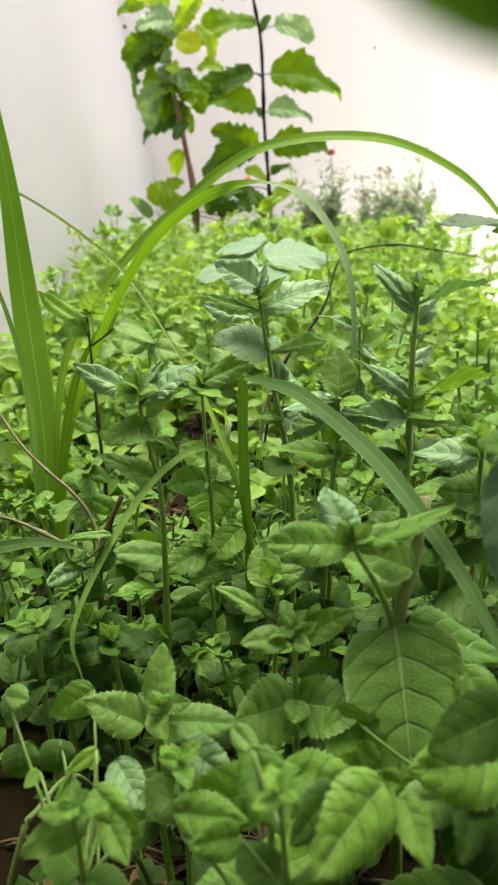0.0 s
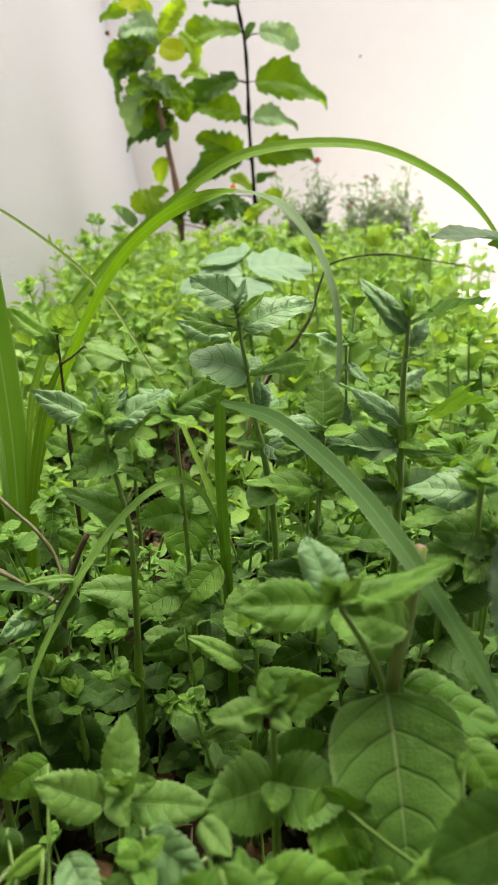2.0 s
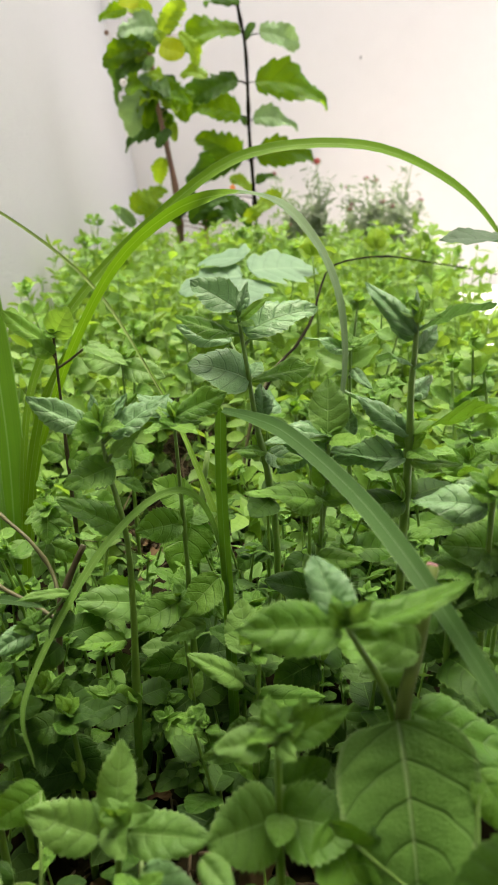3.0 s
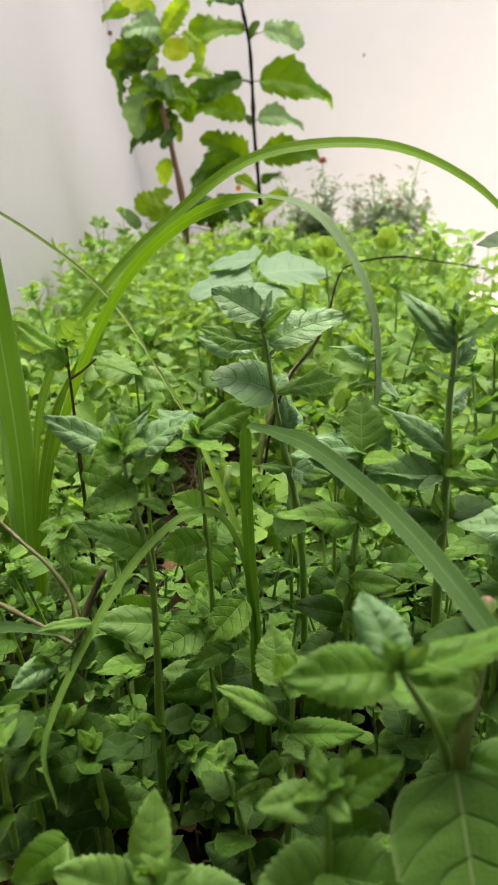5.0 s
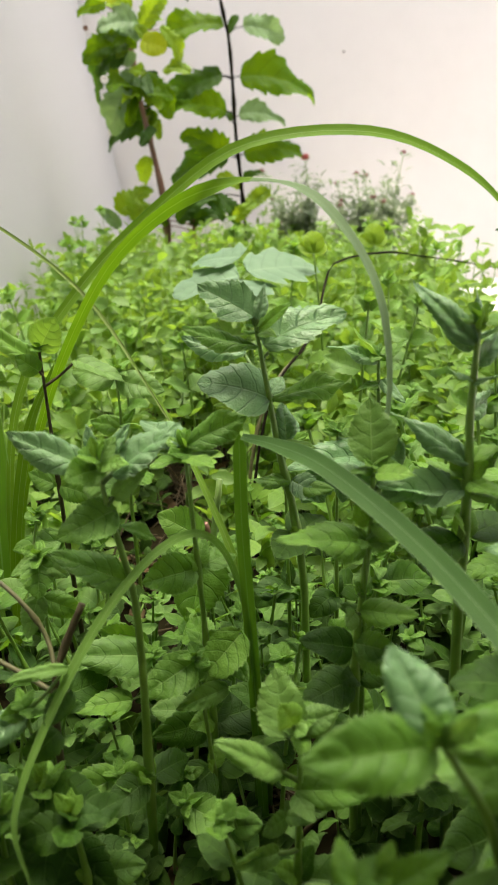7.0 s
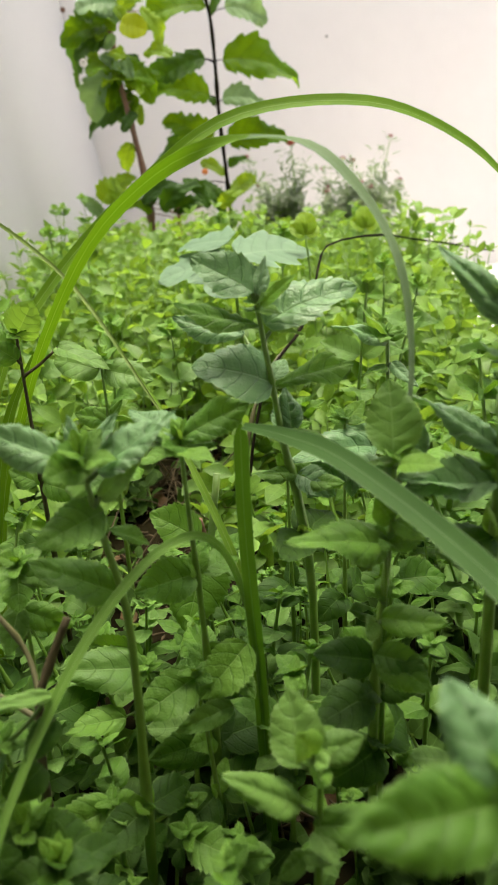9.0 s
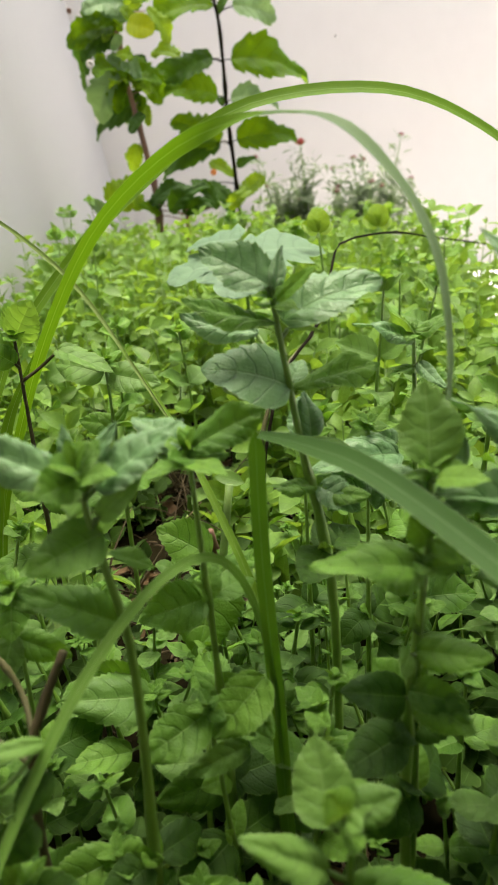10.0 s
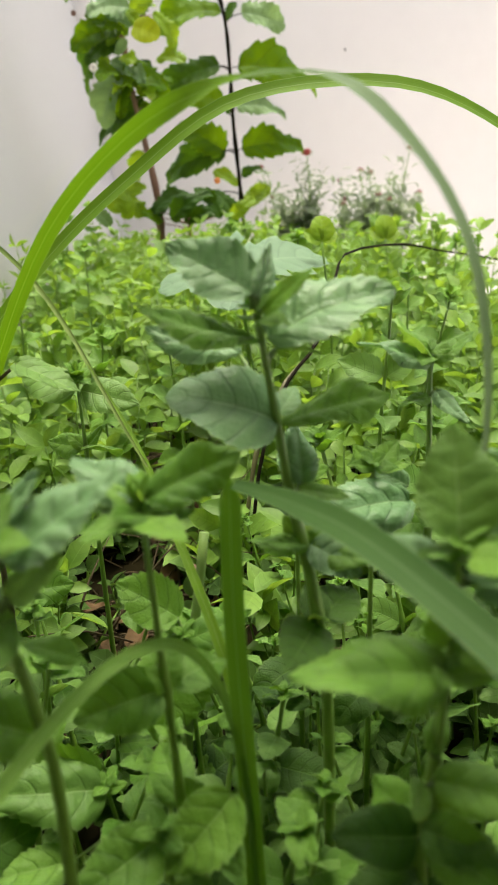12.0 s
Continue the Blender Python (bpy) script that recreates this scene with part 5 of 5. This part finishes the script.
shrub((-0.105, 1.8, 0), "bushy red-stemmed shrub with crowded green leaves", [(-0.105, 1.8, 0), (-0.112, 1.8, 0.25), (-0.116, 1.8, 0.347), (-0.136, 1.8, 0.474), (-0.151, 1.8, 0.558), (-0.157, 1.8, 0.64), (-0.162, 1.8, 0.70)], 0.0085, 0.004, STEM_RED,
      [(-0.204, 0.738, -0.268, 0.715, "g"), (-0.148, 0.732, -0.216, 0.743, "y"), (-0.136, 0.696, -0.215, 0.675, "p"), (-0.129, 0.691, -0.073, 0.738, "y"), (-0.092, 0.690, -0.043, 0.632, "y"), (-0.163, 0.659, -0.252, 0.627, "g"), (-0.216, 0.657, -0.253, 0.548, "d"), (-0.168, 0.603, -0.131, 0.592, "y"), (-0.159, 0.593, -0.232, 0.486, "p"), (-0.122, 0.517, -0.238, 0.462, "d"), (-0.141, 0.595, -0.078, 0.512, "g"), (-0.148, 0.604, -0.098, 0.588, "d"), (-0.122, 0.486, -0.149, 0.448, "d"), (-0.139, 0.428, -0.167, 0.360, "y"), (-0.031, 0.597, -0.093, 0.620, "y"), (-0.171, 0.651, -0.221, 0.680, "g"), (-0.165, 0.637, -0.232, 0.596, "d"), (-0.145, 0.681, -0.095, 0.710, "g"), (-0.170, 0.582, -0.214, 0.549, "g"), (-0.151, 0.570, -0.186, 0.498, "g"), (-0.136, 0.672, -0.176, 0.646, "y"), (-0.179, 0.696, -0.244, 0.654, "g"), (-0.131, 0.534, -0.073, 0.578, "g"), (-0.158, 0.627, -0.188, 0.660, "g")], 42, 0.05, 22)
shrub((-0.05, 1.78, 0), "low dark leafy shrub at the foot of taller ones", [(-0.05, 1.78, 0), (-0.05, 1.78, 0.15), (-0.045, 1.78, 0.33)], 0.006, 0.004, STEM_RED,
      [(-0.084, 0.279, 0.009, 0.327, "d"), (-0.125, 0.296, -0.050, 0.347, "d"), (-0.219, 0.306, -0.149, 0.357, "y"), (-0.181, 0.286, -0.191, 0.354, "y"), (-0.219, 0.276, -0.257, 0.313, "b"), (-0.058, 0.276, 0.036, 0.288, "d"), (-0.123, 0.286, -0.081, 0.319, "d"), (-0.156, 0.288, -0.169, 0.331, "y"), (0.022, 0.279, -0.014, 0.343, "d"), (0.048, 0.277, 0.103, 0.310, "y"), (-0.044, 0.282, -0.080, 0.334, "d"), (-0.111, 0.273, -0.148, 0.306, "g")], 43, 0.05)
for p, az, el, size in (((-0.131, 1.745, 0.652), -8, -20, 0.058), ((-0.17, 1.765, 0.745), 170, 10, 0.05)):
    child("leaf", BROAD_YELLOW, bpy.data.objects["shrub.001"], leaf_pose(Vector(p) - Vector((-0.105, 1.8, 0)), az, el, size, (0, -1, 0.4)), "small round yellow leaf")


def blossom(parent, at, radius, mat, label):
    bm = bmesh.new()
    for i in range(7):
        turn = Matrix.Rotation(0.9 * i, 4, "Y") @ Matrix.Rotation(1.1, 4, "X")
        bmesh.ops.create_uvsphere(bm, u_segments=6, v_segments=4, radius=radius * 0.5, matrix=Matrix.Translation(Vector(at) - parent.location) @ turn @ Matrix.Translation((0, 0, radius * 0.6)) @ Matrix.Diagonal((0.8, 0.5, 1.1, 1)))
    child("blossom", finish(bm, "blossom", mat), parent, None, label)


blossom(bpy.data.objects["shrub.001"], (-0.214, 1.735, 0.577), 0.014, PETAL_WHITE, "small withered white blossom")
blossom(bpy.data.objects["shrub.002"], (0.019, 1.70, 0.351), 0.011, PETAL_ORANGE, "small orange blossom")
blossom(bpy.data.objects["shrub.001"], (-0.246, 1.76, 0.682), 0.009, STEM_RED, "small brown seed pod")

# a small dark nail in the rear wall
bm = bmesh.new()
bmesh.ops.create_cone(bm, segments=10, radius1=0.005, radius2=0.004, depth=0.012, cap_ends=True, matrix=Matrix.Translation((0.603, 3.325, 0.949)) @ Matrix.Rotation(radians(90), 4, "X"))
tagged(new("nail", finish(bm, "nail", WALL_DULL)), "small grey nail head in the white wall", "nail")


# ---- flowering bushes before the rear wall ----
def simple_leaf(verts, faces, uvs, m, width):
    """Adds one small folded leaf at the pose m to the lists."""
    k = len(verts)
    prof = ((0.0, 0.02), (0.25, 0.8), (0.55, 1.0), (0.8, 0.62), (1.0, 0.02))
    for v, w in prof:
        for u in (-1, 0, 1):
            verts.append(m @ Vector((u * w * width * 0.5, v - 0.06 * v * v, 0.16 * abs(u) * w * width - 0.25 * v * v)))
            uvs.append((0.5 + 0.5 * u, v))
    for i in range(4):
        for j in range(2):
            a = k + 3 * i + j
            faces.append((a, a + 1, a + 4, a + 3))


def flowering_bush(root, tops, seed, bare, label):
    """A bush whose shoots end at tops (x, z, kind of flower: r red, d dusky, n none) and carry tufts of narrow leaves; bare: how far up the leaves begin."""
    rg = random.Random(seed)
    bush = new("flowering_bush")
    bush.location = root
    tagged(bush, label, "flower bush", "flowering bushes")
    verts, faces, uvs = [], [], []
    for x, z, kind in tops:
        top = Vector((x - root[0], rg.uniform(-0.07, 0.07), z))
        mid = Vector((top.x * 0.6 + rg.uniform(-0.015, 0.015), top.y * 0.5, top.z * 0.55))
        child("branch", stem_mesh("branch", [(0, 0, 0), mid, top], 0.0022, 0.0010, STEM, 4, 6), bush)
        pts = curve_points([(0, 0, 0), mid, top], 40)
        for i in range(int(40 * bare), 41):
            for q in range(3):
                f = (i / 40 - bare) / (1 - bare)
                size = rg.uniform(0.018, 0.042) * (1.2 - 0.5 * f)
                at = pts[i] + Vector((rg.gauss(0, 0.015), rg.gauss(0, 0.015), rg.gauss(0, 0.008)))
                simple_leaf(verts, faces, uvs, leaf_pose(at, rg.uniform(0, 360), rg.uniform(-15, 70), size, (rg.uniform(-1, 1), rg.uniform(-1, 0.4), 1)), rg.uniform(0.22, 0.42))
        if kind != "n":
            bm = bmesh.new()
            size = 0.012 if kind == "r" else 0.0085
            for i in range(9):
                turn = Matrix.Rotation(2.4 * i, 4, "Z") @ Matrix.Rotation(0.25 + 0.11 * i, 4, "X")
                bmesh.ops.create_uvsphere(bm, u_segments=6, v_segments=4, radius=size * 0.5, matrix=Matrix.Translation(top) @ turn @ Matrix.Translation((0, 0, size * 0.8)) @ Matrix.Diagonal((0.7, 0.4, 1.3, 1)))
            child("flower", finish(bm, "flower", PETAL_RED if kind == "r" else PETAL_DUSK), bush, None, "small red flower" if kind == "r" else "faded dusky flower head")
    child("foliage", leaf_mesh("foliage", GREY_LEAF, (verts, faces, uvs)), bush)
    return bush


def crown_tops(seed, count, x0, x1, z0, z1, given):
    rg = random.Random(seed)
    return given + [(rg.uniform(x0, x1), rg.uniform(z0, z1), rg.choice("nnd")) for _ in range(count)]


flowering_bush((0.245, 2.0, 0), crown_tops(1, 13, 0.165, 0.31, 0.26, 0.335, [(0.242, 0.415, "r"), (0.134, 0.395, "d"), (0.256, 0.375, "n"), (0.274, 0.36, "n"), (0.232, 0.35, "n")]), 1, 0.55, "grey-green feathery bush with a small red flower")
flowering_bush((0.405, 2.03, 0), crown_tops(2, 18, 0.31, 0.53, 0.25, 0.315, [(0.348, 0.36, "d"), (0.378, 0.374, "d"), (0.416, 0.372, "d"), (0.358, 0.312, "d"), (0.530, 0.315, "d"), (0.505, 0.42, "d"), (0.475, 0.364, "n"), (0.44, 0.34, "n"), (0.495, 0.355, "n")]), 2, 0.55, "grey-green feathery bush with faded dusky flowers")


# ---- filler shoots of mint ----
templates = []
rg = random.Random(77)
for k in range(12):
    templates.append((rg.uniform(-0.25, 0.25), rg.uniform(-0.25, 0.25), rg.randint(3, 5)))

GAPS = ((-0.055, 0.52, 0.043), (-0.015, 0.55, 0.037), (0.062, 0.53, 0.026), (-0.085, 0.56, 0.02), (-0.045, 0.215, 0.018), (-0.012, 0.238, 0.014), (0.022, 0.236, 0.012), (-0.075, 0.222, 0.014), (0.015, 0.345, 0.012), (-0.07, 0.62, 0.046), (-0.04, 0.70, 0.046), (-0.06, 0.80, 0.05), (-0.10, 0.59, 0.02), (-0.075, 0.93, 0.04), (-0.035, 0.262, 0.026), (0.03, 0.232, 0.02), (0.055, 0.26, 0.02))
placed = []
made = {}
rg = random.Random(11)
tries = 0
while len(placed) < 262 and tries < 20000:
    tries += 1
    y = 0.07 + 0.5 * rg.random() ** 0.9
    x = rg.uniform(-0.10 - 0.36 * y, 0.07 + 0.34 * y)
    if any((x - a) ** 2 + (y - b) ** 2 < c * c for a, b, c in GAPS):
        continue
    gap = 0.030 if y < 0.27 else 0.0185 if y < 0.47 else 0.023
    if any((x - a) ** 2 + (y - b) ** 2 < gap * gap for a, b in placed):
        continue
    placed.append((x, y))
    hmax = 0.072 if y < 0.2 else 0.1 if y < 0.35 else 0.12
    if y > 0.45:
        hmax = 0.075 + (0.08 if x > 0.05 else 0.0)
    h = hmax * rg.uniform(0.4, 0.9 if y < 0.3 else 1.0)
    kind = rg.randrange(len(templates)), 0 if y < 0.27 else 1 if y < 0.45 else 2
    m = Matrix.Translation((x, y, 0)) @ Matrix.Rotation(rg.uniform(0, 6.28), 4, "Z") @ Matrix.Diagonal((*[h / 0.1] * 3, 1))
    if kind not in made:
        lx, ly, cnt = templates[kind[0]]
        r2 = random.Random(kind[0])
        # near shoots mostly take the darkened leaf colour, standing in for shade there
        made[kind] = mint([(0, 0, 0), (lx * 0.03, ly * 0.03, 0.05), (lx * 0.1, ly * 0.1, 0.1)], auto_nodes(r2, cnt, 0.024, 0.2, 0.97, (("shaded",) if kind[0] % 3 else ("shaded", "mint"), ("mint", "shaded", "pale"), ("mint", "pale", "mint"))[kind[1]]), r=0.0013, seed=kind[0] + 50,
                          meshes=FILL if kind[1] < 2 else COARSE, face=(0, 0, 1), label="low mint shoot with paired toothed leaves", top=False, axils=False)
        made[kind].matrix_basis = m
    else:
        made_copy = copy_thing(made[kind], Matrix.Identity(4))
        made_copy.matrix_basis = m


# ---- ground cover, litter ----
def cover(name, mat, label, count, seed, area, height, leaf, width, layers):
    rg = random.Random(seed)
    verts, faces, uvs = [], [], []
    bm = bmesh.new()
    for k in range(count):
        x, y = area(rg)
        h = height(x, y) * rg.uniform(0.5, 1.12)
        lx, ly = rg.uniform(-0.02, 0.02), rg.uniform(-0.02, 0.02)
        z0 = soil_height(x, y) - 0.003
        tube(bm, [(x, y, z0), (x + lx * 0.4, y + ly * 0.4, h * 0.5), (x + lx, y + ly, h)], 0.0012, 0.0008, 3, 3)
        az = rg.uniform(0, 360)
        for i in range(layers):
            f = 0.35 + 0.65 * i / (layers - 1)
            p = Vector((x + lx * f * f, y + ly * f * f, h * f))
            for side in (0, 180) if i < layers - 1 else (0, 120, 240):
                simple_leaf(verts, faces, uvs, leaf_pose(p, az + side + rg.uniform(-20, 20), rg.uniform(-10, 55) + 12 * f, leaf * rg.uniform(0.45, 1.2) * (1.15 - 0.35 * f), (rg.uniform(-1.2, 1.2), rg.uniform(-1.5, .8), 1)), width)
            az += 90
    foliage = leaf_mesh(name, mat, (verts, faces, uvs))
    top = new(name, foliage)
    tagged(top, label, "ground cover", kind="stuff")
    stems = new("stems", finish(bm, "stems", STEM))
    stems.parent = top
    stems["kind"] = "stuff"
    return top


def rows_height(x, y):
    rise = min(1.0, max(0.0, (y - 0.6) / 0.9))
    return (0.055 + 0.045 * min(1.0, max(0.0, (y - 0.5) / 0.2)) + 0.12 * rise) * (1.0 + 0.28 * noise.noise((x * 7, y * 7, 0.0)) + 0.2 * noise.noise((x * 23, y * 23, 3.0)))


def far_area(rg):
    while True:
        y = 0.50 + 1.93 * rg.random() ** 0.9
        x = rg.uniform(-0.335, 0.60)
        if any((x - a) ** 2 + (y - b) ** 2 < c * c for a, b, c in GAPS):
            continue
        if x < min(0.02 + 0.35 * y + 0.02 * math.sin(y * 9), 0.45):
            return x, y


def low_area(rg):
    while True:
        y = 0.06 + 0.70 * rg.random() ** 0.7
        x = rg.uniform(-0.10 - 0.38 * y, 0.08 + 0.42 * y)
        if y < 0.3 and rg.random() < 0.5:
            continue
        if not any((x - a) ** 2 + (y - b) ** 2 < (0.8 * c) ** 2 for a, b, c in GAPS):
            return x, y


cover("leafy_ground_cover", LIME, "dense lime-green small-leaved plants filling the bed", 2600, 3, far_area, rows_height, 0.031, 0.5, 6)
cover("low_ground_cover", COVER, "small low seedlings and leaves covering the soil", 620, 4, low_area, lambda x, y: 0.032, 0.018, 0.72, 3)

rg = random.Random(9)
bm = bmesh.new()
for k in range(900):
    a, b, c = rg.choice(GAPS)
    x, y = a + rg.gauss(0, c * 1.1), b + rg.gauss(0, c * 1.1)
    z = soil_height(x, y) + 0.002
    az, ln = rg.uniform(0, 6.28), rg.uniform(0.004, 0.018)
    d = Vector((math.cos(az), math.sin(az), rg.uniform(-0.05, 0.3))) * ln
    p = Vector((x, y, z))
    tube(bm, [p, p + d * 0.5 + Vector((0, 0, 0.001)), p + d], rg.uniform(0.0005, 0.0016), 0.0005, 4, 2)
for k in range(300):
    y = rg.uniform(0.56, 1.15)
    x = rg.uniform(-0.08 - 0.2 * y, 0.05 + 0.15 * y)
    z = soil_height(x, y)
    az, ln = rg.uniform(0, 6.28), rg.uniform(0.03, 0.11)
    rise = rg.uniform(0.05, 1.1)
    p = Vector((x, y, z))
    d = Vector((math.cos(az), math.sin(az), rise)).normalized() * ln
    tube(bm, [p, p + d * 0.5 + Vector((0, 0, 0.006)), p + d], rg.uniform(0.0005, 0.0012), 0.0003, 4, 4)
litter = new("dry_litter", finish(bm, "dry_litter", LITTER))
tagged(litter, "dry brown stalks and fibres scattered on soil", "plant litter", kind="stuff")

DRY = [leaf_mesh("dead_leaf", DEAD_LEAF, leaf_shape(random.Random(70 + k), n=16, m=3, width=0.6, teeth=6, bite=0.05, droop=d, fold=0.5, quilt=0.03, base=0.45, tip=0.8, wave=0.12, twist=0.8)) for k, d in enumerate((1.6, -1.2, 0.8))]
for k in range(70):
    a, b, c = GAPS[k % len(GAPS)]
    x, y = a + rg.gauss(0, c * 0.9), b + rg.gauss(0, c * 0.9)
    ob = new("dead_leaf", DRY[k % 3])
    ob.matrix_basis = leaf_pose((x, y, soil_height(x, y) + 0.004), rg.uniform(0, 360), rg.uniform(-8, 25), rg.uniform(0.012, 0.024), (rg.uniform(-.5, .5), rg.uniform(-.8, .2), 1))
    tagged(ob, "curled brown dead leaf lying on the soil", "dead leaf", "dead leaves on the soil")

rg = random.Random(15)
bm = bmesh.new()
for k in range(420):
    a, b, c = rg.choice(GAPS)
    x, y = a + rg.gauss(0, c * 1.1), b + rg.gauss(0, c * 1.1)
    size = rg.uniform(0.0012, 0.0042)
    bmesh.ops.create_icosphere(bm, subdivisions=1, radius=size, matrix=Matrix.Translation((x, y, soil_height(x, y) + size * 0.3)) @ Matrix.Rotation(rg.uniform(0, 6), 4, (rg.random(), rg.random(), 0.3)) @ Matrix.Diagonal((1.0, rg.uniform(0.6, 1.0), rg.uniform(0.5, 0.9), 1)))
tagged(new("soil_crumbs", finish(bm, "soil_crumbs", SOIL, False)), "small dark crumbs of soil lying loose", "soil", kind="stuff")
